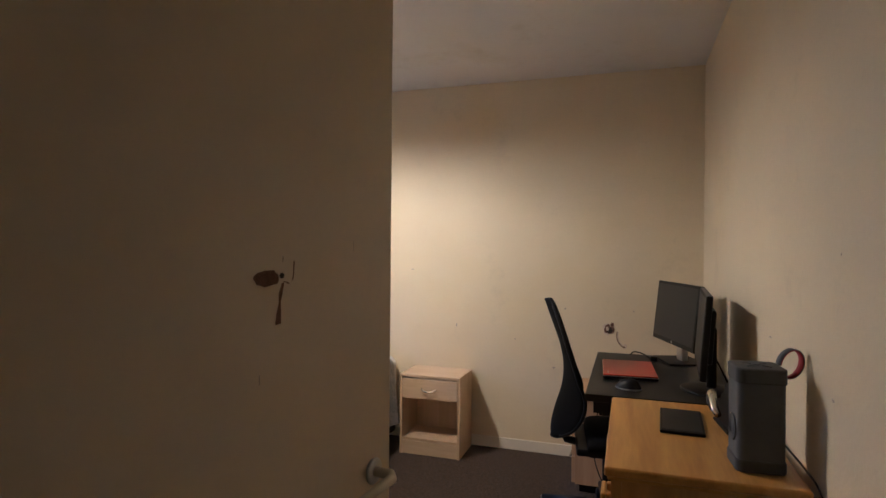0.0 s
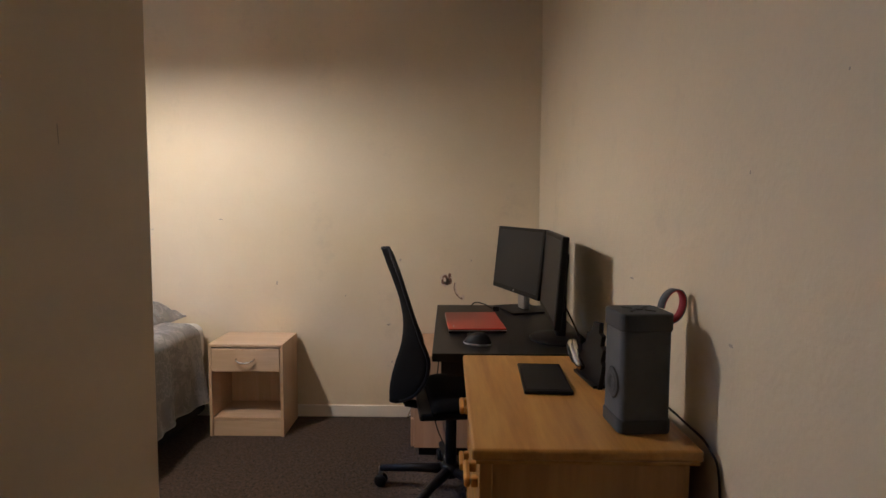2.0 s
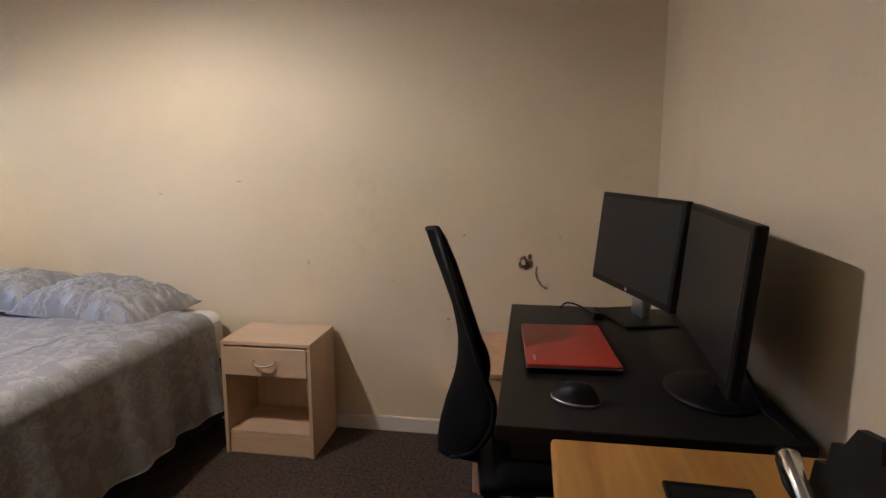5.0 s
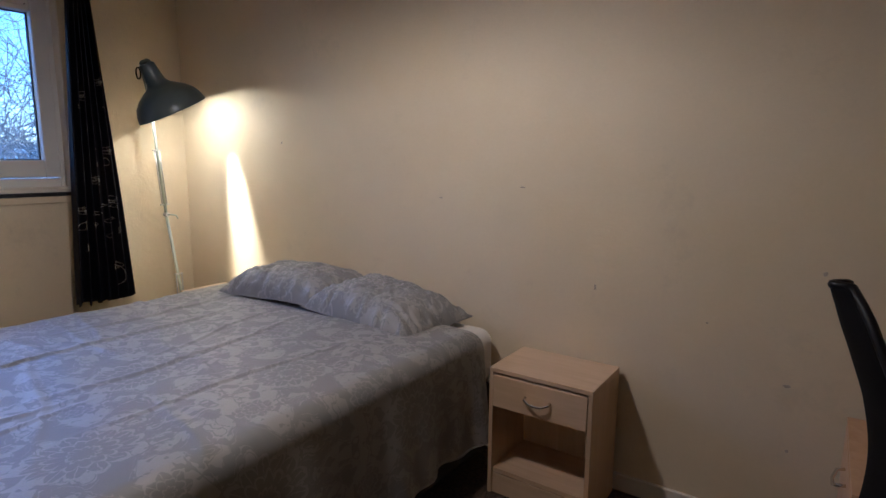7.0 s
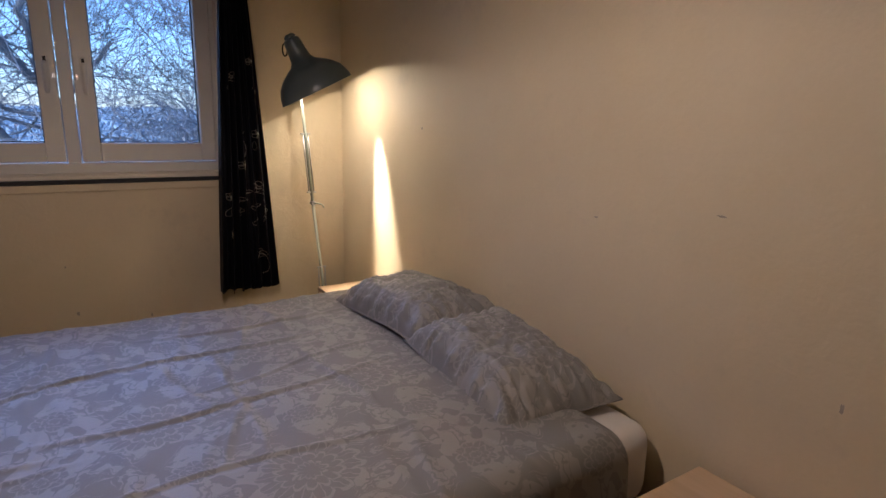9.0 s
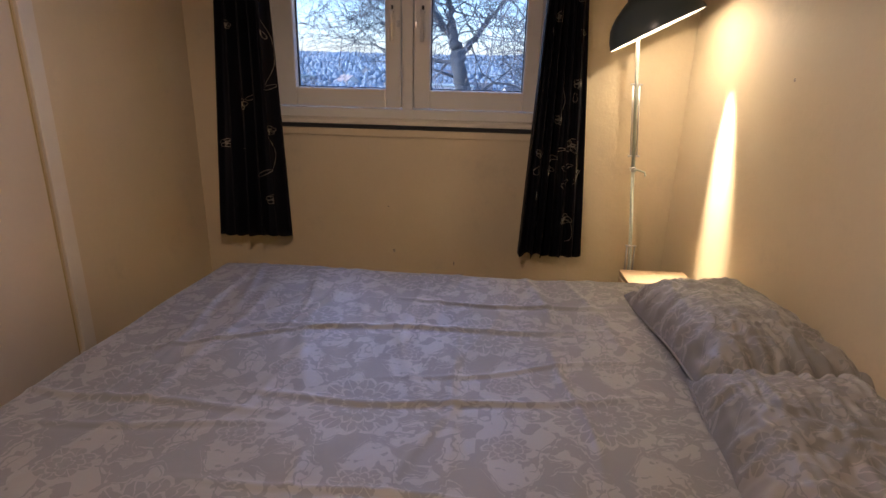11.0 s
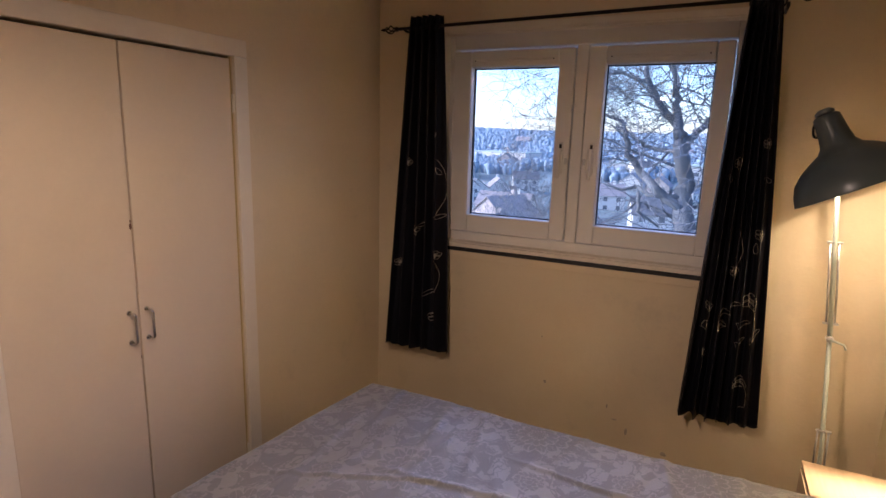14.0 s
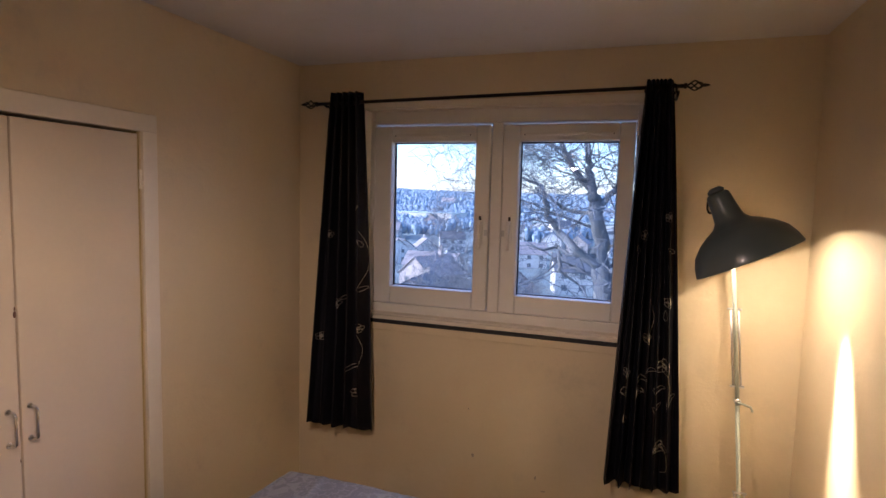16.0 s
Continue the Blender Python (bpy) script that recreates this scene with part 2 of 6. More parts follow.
M = {
    "wall": wall_paint("cream_wall_paint", (0.68, 0.575, 0.395)),
    "ceiling": wall_paint("white_ceiling_paint", (0.68, 0.66, 0.65)),
    "carpet": carpet_material(),
    "jamb": material("dark_yellow_jamb", (0.48, 0.36, 0.16), rough=0.5, var=0.15),
    "gloss": material("cream_gloss_paint", (0.66, 0.56, 0.42), rough=0.38, var=0.05, scale=3, fine=60, bump=0.12, depth=0.001),
    "trim": material("white_gloss_trim", (0.74, 0.68, 0.57), rough=0.35, var=0.06, scale=5, fine=60, bump=0.15, depth=0.001),
    "pvc": material("white_window_plastic", (0.74, 0.72, 0.68), rough=0.35, var=0.05, scale=4, fine=40, bump=0.05),
    "gasket": material("black_rubber_gasket", (0.012, 0.012, 0.013), rough=0.6),
    "birch": wood("pale_birch_laminate", (0.66, 0.48, 0.30), (0.54, 0.37, 0.21), 'X', 1.0, 0.42, 1.3),
    "birch_up": wood("pale_birch_laminate_upright", (0.66, 0.48, 0.30), (0.54, 0.37, 0.21), 'Z', 1.0, 0.42, 1.3),
    "pine": wood("orange_varnished_oak", (0.56, 0.30, 0.065), (0.36, 0.165, 0.028), 'Y', 0.9, 0.40, 1.0, 0.06),
    "pine_up": wood("orange_varnished_oak_upright", (0.52, 0.28, 0.085), (0.37, 0.18, 0.05), 'Z', 0.9, 0.4, 1.2),
    "birch_warm": wood("warm_birch_laminate", (0.60, 0.38, 0.21), (0.48, 0.28, 0.14), 'Z', 1.0, 0.45, 1.2, 0.05),
    "black_board": material("black_brown_board", (0.008, 0.0075, 0.0075), rough=0.42, var=0.2, scale=12, fine=90, bump=0.1, depth=0.0006, spec=0.3),
    "black_plastic": material("black_plastic", (0.005, 0.005, 0.006), rough=0.45, spec=0.2, var=0.1, fine=300, bump=0.1, depth=0.0004),
    "black_mesh": material("black_chair_mesh", (0.0035, 0.0035, 0.004), rough=0.9, var=0.2, fine=500, bump=0.5, depth=0.001, spec=0.12),
    "screen": material("dark_monitor_panel", (0.008, 0.009, 0.011), rough=0.35, spec=0.3, var=0.03, fine=400, bump=0.0),
    "silver": material("brushed_silver", (0.55, 0.55, 0.55), rough=0.3, metal=1.0, var=0.06),
    "chrome": material("chrome", (0.70, 0.69, 0.66), rough=0.16, metal=1.0, var=0.04),
    "red": material("red_laptop_lid", (0.42, 0.035, 0.018), rough=0.33, var=0.05, fine=400, bump=0.05),
    "grey_rubber": material("dark_grey_rubber", (0.045, 0.048, 0.052), rough=0.65, var=0.12, scale=20, fine=300, bump=0.25, depth=0.0006),
    "grey_cloth": material("charcoal_speaker_cloth", (0.095, 0.10, 0.105), rough=0.85, var=0.12, scale=30, fine=700, bump=0.6, depth=0.0008),
    "strap_red": material("red_strap_cloth", (0.30, 0.02, 0.03), rough=0.8, var=0.1, fine=400, bump=0.3),
    "strap_grey": material("grey_strap_cloth", (0.10, 0.10, 0.11), rough=0.8, var=0.1, fine=400, bump=0.3),
    "duvet": damask("silver_damask_cotton", (0.275, 0.26, 0.237), (0.200, 0.194, 0.182)),
    "sheet": material("white_cotton_sheet", (0.74, 0.71, 0.66), rough=0.85, var=0.05, scale=8, fine=400, bump=0.25, depth=0.001, sheen=0.2),
    "piping": material("grey_pillow_edge", (0.24, 0.23, 0.22), rough=0.8, var=0.1),
    "divan": material("black_divan_cloth", (0.016, 0.014, 0.014), rough=0.95, var=0.2, fine=400, bump=0.4),
    "curtain": material("black_curtain_satin", (0.0045, 0.0045, 0.0075), rough=0.60, var=0.15, scale=10, fine=500, bump=0.25, depth=0.0006, spec=0.22),
    "thread": material("silver_embroidery", (0.60, 0.52, 0.38), rough=0.4, metal=0.3, var=0.2),
    "iron": material("black_iron", (0.012, 0.011, 0.011), rough=0.5, metal=0.6, var=0.2, bump=0.2),
    "lamp": material("grey_blue_enamel", (0.075, 0.10, 0.105), rough=0.30, var=0.05, fine=80, bump=0.05, coat=0.3),
    "lamp_in": material("white_enamel", (0.80, 0.78, 0.74), rough=0.4, var=0.03),
    "pole": material("pale_green_painted_steel", (0.42, 0.47, 0.40), rough=0.4, var=0.06),
    "bulb": glow("warm_bulb", (1.0, 0.80, 0.56), 12.0),
    "pendant": None,
    "raw": material("torn_plaster", (0.16, 0.085, 0.06), rough=0.95, var=0.5, scale=40, fine=200, bump=1.0, depth=0.004),
    "cavity": material("dark_wall_cavity", (0.03, 0.022, 0.016), rough=0.95, var=0.4, scale=60, bump=0.5),
    "raw_pale": material("chipped_filler", (0.60, 0.50, 0.40), rough=0.9, var=0.2, scale=40, fine=200, bump=0.6, depth=0.002),
    "grime": material("grey_scuff", (0.42, 0.36, 0.29), rough=0.9, var=0.3, scale=30),
    "glass": glass_material(),
    "mark": material("pale_grey_print", (0.45, 0.45, 0.45), rough=0.5),
}


def lampshade_material():
    """Tan cloth that lets some light through."""
    m = material("tan_lampshade_cloth", (0.42, 0.27, 0.17), rough=0.9, var=0.08, scale=20, fine=300, bump=0.2)
    nt, n = m.node_tree, m.node_tree.nodes
    b, out = n["Principled BSDF"], n["Material Output"]
    tl, mx = n.new("ShaderNodeBsdfTranslucent"), n.new("ShaderNodeMixShader")
    tl.inputs["Color"].default_value = (0.45, 0.30, 0.18, 1)
    mx.inputs[0].default_value = 0.30
    nt.links.new(b.outputs[0], mx.inputs[1]); nt.links.new(tl.outputs[0], mx.inputs[2]); nt.links.new(mx.outputs[0], out.inputs[0])
    return m


M["pendant"] = lampshade_material()


# ---- mesh helpers ----
def link_mesh(name, bm, mat, parent=None, label="", smooth=False):
    me = bpy.data.meshes.new(name)
    bmesh.ops.recalc_face_normals(bm, faces=bm.faces)
    bm.to_mesh(me)
    bm.free()
    if smooth:
        me.polygons.foreach_set("use_smooth", [True] * len(me.polygons))
    me.materials.append(M[mat] if isinstance(mat, str) else mat)
    ob = new(name, me)
    if parent is not None:
        ob.parent = parent
    if label:
        tagged(ob, label)
    return ob


def part(name, bm, mat, parent, label="", smooth=False):
    return link_mesh(name, bm, mat, parent, label, smooth)


def thing(name, at, label, category, group="", turn=0.0):
    e = new(name)
    e.empty_display_size = 0.1
    e.matrix_basis = pose(*at, 0, 0, turn)
    return tagged(e, label, category, group)


def structure(name, bm, mat, label="", category="", smooth=False):
    return tagged(link_mesh(name, bm, mat, None, "", smooth), label, category, "", "structure")


def box(bm, lo, hi, bevel=0.0, segs=2, m=None):
    t = bmesh.new()
    bmesh.ops.create_cube(t, size=1.0)
    for v in t.verts:
        v.co = Vector([lo[i] + (v.co[i] + 0.5) * (hi[i] - lo[i]) for i in range(3)])
    if bevel:
        bmesh.ops.bevel(t, geom=t.edges[:], offset=bevel, segments=segs, profile=0.5, affect='EDGES')
    if m is not None:
        t.transform(m)
    join(bm, t)
    return bm


def join(bm, t):
    me = bpy.data.meshes.new("tmp")
    t.to_mesh(me)
    t.free()
    bm.from_mesh(me)
    bpy.data.meshes.remove(me)
    return bm


def boxed(lo, hi, bevel=0.0, segs=2, m=None):
    return box(bmesh.new(), lo, hi, bevel, segs, m)


def tube(bm, pts, radius, sides=8, closed=False, ends=True):
    """A round bar along points; radius may be a list."""
    pts = [Vector(p) for p in pts]
    rings, count = [], len(pts)
    up = Vector((0, 0, 1))
    first = (pts[1] - pts[0]).normalized()
    side = first.cross(up if abs(first.z) < 0.9 else Vector((1, 0, 0))).normalized()
    for i, p in enumerate(pts):
        a = pts[(i - 1) % count] if (closed or i) else p
        c = pts[(i + 1) % count] if (closed or i < count - 1) else p
        d = (c - a).normalized()
        side = (side - d * side.dot(d)).normalized()
        other = d.cross(side)
        r = radius[i] if isinstance(radius, (list, tuple)) else radius
        rings.append([bm.verts.new(p + side * (r * math.cos(2 * math.pi * k / sides)) + other * (r * math.sin(2 * math.pi * k / sides))) for k in range(sides)])
    for i in range(count if closed else count - 1):
        a, c = rings[i], rings[(i + 1) % count]
        for k in range(sides):
            bm.faces.new((a[k], a[(k + 1) % sides], c[(k + 1) % sides], c[k]))
    if ends and not closed:
        bm.faces.new(rings[0][::-1])
        bm.faces.new(rings[-1])
    return bm


def tubed(pts, radius, sides=8, closed=False):
    return tube(bmesh.new(), pts, radius, sides, closed)


def lathe(profile, sides=32, m=None):
    """Turn (radius, height) pairs about z."""
    bm = bmesh.new()
    rings = []
    for r, z in profile:
        if r < 1e-5:
            rings.append([bm.verts.new((0, 0, z))])
        else:
            rings.append([bm.verts.new((r * math.cos(2 * math.pi * k / sides), r * math.sin(2 * math.pi * k / sides), z)) for k in range(sides)])
    for a, c in zip(rings, rings[1:]):
        for k in range(sides):
            q = [a[k % len(a)], a[(k + 1) % len(a)], c[(k + 1) % len(c)], c[k % len(c)]]
            q = list(dict.fromkeys(q))
            if len(q) > 2:
                bm.faces.new(q)
    if m is not None:
        bm.transform(m)
    return bm


def cylinder(a, c, r, sides=20, bevel=0.0):
    a, c = Vector(a), Vector(c)
    d = c - a
    h = d.length
    m = Matrix.Translation(a) @ d.to_track_quat('Z', 'Y').to_matrix().to_4x4()
    b = min(bevel, r * 0.5, h * 0.5)
    prof = [(0, 0), (r - b, 0), (r, b), (r, h - b), (r - b, h), (0, h)] if b else [(0, 0), (r, 0), (r, h), (0, h)]
    return lathe(prof, sides, m)


def sheet(nu, nv, f, uv=None, close_u=False):
    """A grid surface f(i, j) -> point, with a cloth map."""
    bm = bmesh.new()
    g = [[bm.verts.new(f(i / (nu - 1), j / (nv - 1))) for j in range(nv)] for i in range(nu)]
    lay = bm.loops.layers.uv.new("cloth")
    for i in range(nu - 1):
        for j in range(nv - 1):
            fc = bm.faces.new((g[i][j], g[i + 1][j], g[i + 1][j + 1], g[i][j + 1]))
            if uv:
                for lp, (a, c) in zip(fc.loops, ((i, j), (i + 1, j), (i + 1, j + 1), (i, j + 1))):
                    lp[lay].uv = uv(a / (nu - 1), c / (nv - 1))
    return bm


def arc(c, r, a0, a1, n, ax=(1, 0, 0), ay=(0, 0, 1)):
    c, ax, ay = Vector(c), Vector(ax), Vector(ay)
    return [c + ax * (r * math.cos(radians(a0 + (a1 - a0) * i / (n - 1)))) + ay * (r * math.sin(radians(a0 + (a1 - a0) * i / (n - 1)))) for i in range(n)]


def smooth_lerp(table, x):
    """Piecewise cosine-free linear look-up in (x, y) pairs."""
    for (x0, y0), (x1, y1) in zip(table, table[1:]):
        if x <= x1:
            return y0 + (y1 - y0) * max(0.0, (x - x0) / (x1 - x0))
    return table[-1][1]


# ---- structure ----
structure("floor", boxed((WEST - 0.2, -2.2, -0.12), (EAST + 0.2, NORTH + 0.2, 0.0)), "carpet", "dark brown worn short-pile carpet", "floor")
structure("ceiling", boxed((WEST - 0.2, -2.2, TOP), (EAST + 0.2, NORTH + 0.2, TOP + 0.15)), "ceiling", "plain white painted ceiling", "ceiling")
structure("wall_north", boxed((WEST - 0.2, NORTH, 0), (EAST + 0.2, NORTH + 0.2, TOP)), "wall", "cream painted plaster wall with scuffs", "wall")
structure("wall_east", boxed((EAST, -2.2, 0), (EAST + 0.2, NORTH, TOP)), "wall", "cream painted plaster wall with patched marks", "wall")
WY0, WY1, WZ0, WZ1 = 0.965, 2.335, 1.075, 2.165
bm = bmesh.new()
for lo, hi in (((WEST - 0.2, SOUTH - 0.7, 0), (WEST, WY0, TOP)), ((WEST - 0.2, WY1, 0), (WEST, NORTH, TOP)),
               ((WEST - 0.2, WY0, 0), (WEST, WY1, WZ0)), ((WEST - 0.2, WY0, WZ1), (WEST, WY1, TOP))):
    box(bm, lo, hi)
structure("wall_west", bm, "wall", "cream painted wall with a window opening", "wall")
WD0, WD1, WDT = -2.20, -1.325, 1.93       # wardrobe opening
CD0, CD1 = -1.085, -0.30                  # second cupboard opening
bm = bmesh.new()
for lo, hi in (((WEST, SOUTH - 0.1, 0), (WD0, SOUTH, TOP)), ((WD1, SOUTH - 0.1, 0), (CD0, SOUTH, TOP)), ((CD1, SOUTH - 0.1, 0), (PASSAGE, SOUTH, TOP)),
               ((WD0, SOUTH - 0.1, WDT), (WD1, SOUTH, TOP)), ((CD0, SOUTH - 0.1, WDT), (CD1, SOUTH, TOP))):
    box(bm, lo, hi)
structure("wall_south", bm, "wall", "cream painted wall around built-in cupboards", "wall")
structure("wall_cupboard_back", boxed((WEST, SOUTH - 0.72, 0), (PASSAGE - 0.1, SOUTH - 0.62, TOP)), "wall", "plain plaster wall behind the cupboards", "wall")
structure("wall_passage", boxed((PASSAGE - 0.1, HALL - 0.1, 0), (PASSAGE, SOUTH - 0.1, TOP)), "wall", "cream painted passage wall", "wall")
DW0, DW1, DTOP = -0.03, 0.78, 2.02
bm = bmesh.new()
for lo, hi in (((PASSAGE, HALL - 0.1, 0), (DW0 - 0.03, HALL, TOP)), ((DW1 + 0.03, HALL - 0.1, 0), (EAST, HALL, TOP)), ((DW0 - 0.03, HALL - 0.1, DTOP + 0.03), (DW1 + 0.03, HALL, TOP))):
    box(bm, lo, hi)
structure("wall_entrance", bm, "wall", "cream painted wall with the doorway", "wall")
structure("wall_hall", boxed((-1.5, -2.2, 0), (EAST, -2.1, TOP)), "wall", "plain hall wall", "wall")
structure("wall_hall_side", boxed((-1.6, -2.1, 0), (-1.5, HALL - 0.1, TOP)), "wall", "plain hall wall", "wall")
structure("wall_hall_end", boxed((-1.5, HALL - 0.1 , 0), (PASSAGE - 0.1, HALL, TOP)), "wall", "plain hall wall", "wall")


def baseboard(lo, hi, axis):
    bm = boxed(lo, hi, 0.004, 2)
    return structure("baseboard", bm, "trim", "low cream painted skirting board", "baseboard")


baseboard((WEST + 0.014, NORTH - 0.014, 0), (EAST - 0.014, NORTH + 0.002, 0.07), 'x')
baseboard((EAST - 0.014, HALL, 0), (EAST + 0.002, NORTH, 0.07), 'y')
baseboard((WEST - 0.002, SOUTH, 0), (WEST + 0.014, NORTH, 0.07), 'y')


# ---- window ----
def frame_bars(y0, y1, z0, z1, x0, x1, w, bevel=0.004):
    """Four bars round an opening, butted."""
    bm = bmesh.new()
    wl, wr, wb, wt = w
    box(bm, (x0, y0, z0), (x1, y0 + wl, z1), bevel)
    box(bm, (x0, y1 - wr, z0), (x1, y1, z1), bevel)
    box(bm, (x0, y0 + wl, z0), (x1, y1 - wr, z0 + wb), bevel)
    box(bm, (x0, y0 + wl, z1 - wt), (x1, y1 - wr, z1), bevel)
    return bm


PX = -3.34
win = tagged(new("window_1"), "white plastic double casement window with worn seals", "window", "", "structure")
part("window_frame", frame_bars(WY0, WY1, 1.10, WZ1, PX - 0.05, PX + 0.035, (0.032, 0.032, 0.05, 0.075), 0.005), "pvc", win)
part("mullion", boxed((PX - 0.05, 1.632, 1.15), (PX + 0.037, 1.688, WZ1 - 0.075), 0.005), "pvc", win)
for y0, y1, p0, p1 in ((1.002, 1.628, 1.100, 1.552), (1.692, 2.300, 1.772, 2.230)):
    c = part("casement", frame_bars(y0, y1, 1.155, 2.08, PX - 0.03, PX + 0.05, (p0 - y0, y1 - p1, 1.247 - 1.155, 2.08 - 1.998), 0.007), "pvc", win)
    part("seal", frame_bars(p0 - 0.004, p1 + 0.004, 1.243, 2.002, PX - 0.012, PX + 0.004, (0.009,) * 4, 0.001), "gasket", c, "black rubber seal")
    g = part("pane", boxed((PX - 0.010, p0 + 0.002, 1.249), (PX - 0.005, p1 - 0.002, 1.996)), "glass", c)
    g.visible_shadow = False
    part("vent_strip", boxed((PX + 0.05, p0 + 0.02, 2.022), (PX + 0.060, p1 - 0.02, 2.036), 0.004), "pvc", c)
    for yy in (p0 + 0.025, p1 - 0.025):
        part("screw", cylinder((PX + 0.060, yy, 2.029), (PX + 0.062, yy, 2.029), 0.003, 10), "gasket", c)
    hy = p1 + 0.036 if y0 < 1.5 else p0 - 0.036
    part("handle_plate", boxed((PX + 0.05, hy - 0.014, 1.49), (PX + 0.058, hy + 0.014, 1.64), 0.004), "pvc", c)
    lever = bmesh.new()
    tube(lever, [(PX + 0.056, hy, 1.602), (PX + 0.085, hy, 1.602), (PX + 0.090, hy, 1.590), (PX + 0.088, hy, 1.47)], [0.011, 0.011, 0.011, 0.008], 10)
    part("window_handle", lever, "pvc", c, "", True)
    part("keyhole", boxed((PX + 0.056, hy - 0.006, 1.61), (PX + 0.0595, hy + 0.006, 1.632), 0.0007), "gasket", c)
    ly = y1 + 0.0 if y0 < 1.5 else y0
    s = -1 if y0 < 1.5 else 1
    part("latch_plate", boxed((PX + 0.05, min(ly + s * 0.004, ly + s * 0.020), 1.535), (PX + 0.0545, max(ly + s * 0.004, ly + s * 0.020), 1.565), 0.002), "silver", c, "small tarnished steel latch plate")
    hx = y0 - 0.012 if y0 < 1.5 else y1 + 0.004
    for z in (1.18, 2.02):
        part("hinge", cylinder((PX + 0.043, hx + 0.004, z), (PX + 0.043, hx + 0.004, z + 0.055), 0.007, 10, 0.002), "pvc", win)
# reveal lining, sill and the dark strip under it
part("reveal", frame_bars(WY0 - 0.0, WY1 + 0.0, 1.100, WZ1, PX + 0.035, WEST + 0.004, (0.008, 0.008, 0.004, 0.008), 0.001), "trim", win)
structure("window_sill", boxed((PX + 0.035, WY0 - 0.02, 1.078), (WEST + 0.018, WY1 + 0.02, 1.099), 0.004), "trim", "white painted window sill", "sill")
structure("sill_strip", boxed((WEST, WY0 - 0.02, 1.057), (WEST + 0.016, WY1 + 0.02, 1.0765), 0.003), "gasket", "dark gap strip below the sill", "trim")
structure("sill_trim", boxed((WEST, WY0 - 0.02, 1.020), (WEST + 0.012, WY1 + 0.02, 1.056), 0.003), "wall", "cream painted batten below the sill", "trim")
structure("window_head_trim", boxed((WEST, WY0 - 0.03, WZ1), (WEST + 0.012, WY1 + 0.03, WZ1 + 0.03), 0.004), "trim", "cream painted batten above the window", "trim")


# ---- wardrobe and second cupboard ----
def casing(name, x0, x1, top, w, left=True, right=True):
    bm = bmesh.new()
    y0, y1 = SOUTH, SOUTH + 0.014
    if left:
        box(bm, (x0 - w, y0, 0), (x0, y1, top), 0.003)
    if right:
        box(bm, (x1, y0, 0), (x1 + w, y1, top), 0.003)
    box(bm, (x0 - (w if left else 0), y0, top), (x1 + (w if right else 0), y1, top + w), 0.003)
    return structure(name, bm, "trim", "pale painted timber door casing", "trim")


casing("wardrobe_casing", WD0, WD1, WDT, 0.065)
casing("cupboard_casing", CD0, CD1, WDT, 0.055)


def cupboard_door(name, x0, x1, handle_x, hinge_x, label):
    d = thing(name, (x0, SOUTH, 0.0), label, "cupboard door")
    w = x1 - x0
    left = hinge_x - x0 < w / 2
    part("door_panel", boxed((0.013 if left else 0.003, -0.028, 0.012), (w - 0.003 if left else w - 0.005, 0.0, WDT - 0.010), 0.003), "gloss", d)
    if handle_x is not None:
        hx = handle_x - x0
        hb = bmesh.new()
        tube(hb, [(hx, 0.0, 1.045), (hx, 0.026, 1.045), (hx, 0.034, 1.037), (hx, 0.034, 0.950), (hx, 0.026, 0.942), (hx, 0.0, 0.942)], 0.0048, 10)
        hd = part("handle", hb, "chrome", d, "chrome D-shaped pull handle", True)
        for z in (1.045, 0.942):
            part("rose", cylinder((hx, 0, z), (hx, 0.004, z), 0.009, 14, 0.001), "chrome", hd)
    if "chipped" in label:
        for k, (z, r) in enumerate(((1.335, 0.007), (1.352, 0.004), (0.88, 0.004))):
            part("chip", lathe([(0, 0.0), (r, 0.0), (r * 0.8, 0.0012), (0, 0.0014)], 9, Matrix.Translation((0.006, 0.0, z)) @ pose(0, 0, 0, -90, 0, 20 * k) @ Matrix.Diagonal((0.7, 1.6, 1, 1))), "raw", d, "small brown chip in the paint")
    for z in (0.25, 1.72):
        part("hinge", cylinder((hinge_x - x0, 0.004, z), (hinge_x - x0, 0.004, z + 0.07), 0.0055, 10, 0.001), "trim", d)
    return d


# set-back jambs, a darker yellow than the casing round them
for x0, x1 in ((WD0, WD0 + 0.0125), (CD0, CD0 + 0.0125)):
    structure("door_jamb", boxed((x0, SOUTH - 0.06, 0), (x1, SOUTH - 0.006, WDT - 0.001), 0.001), "jamb", "dark yellow set-back door jamb", "trim")
cupboard_door("wardrobe_door", WD0, -1.742, -1.768, WD0 + 0.006, "closed cream painted flush wardrobe door with chrome handle")
cupboard_door("wardrobe_door", -1.742, WD1, -1.704, WD1 - 0.006, "closed cream painted wardrobe door with chipped edge")
cupboard_door("cupboard_door", CD0, CD1, None, CD0 + 0.006, "closed cream painted cupboard door")


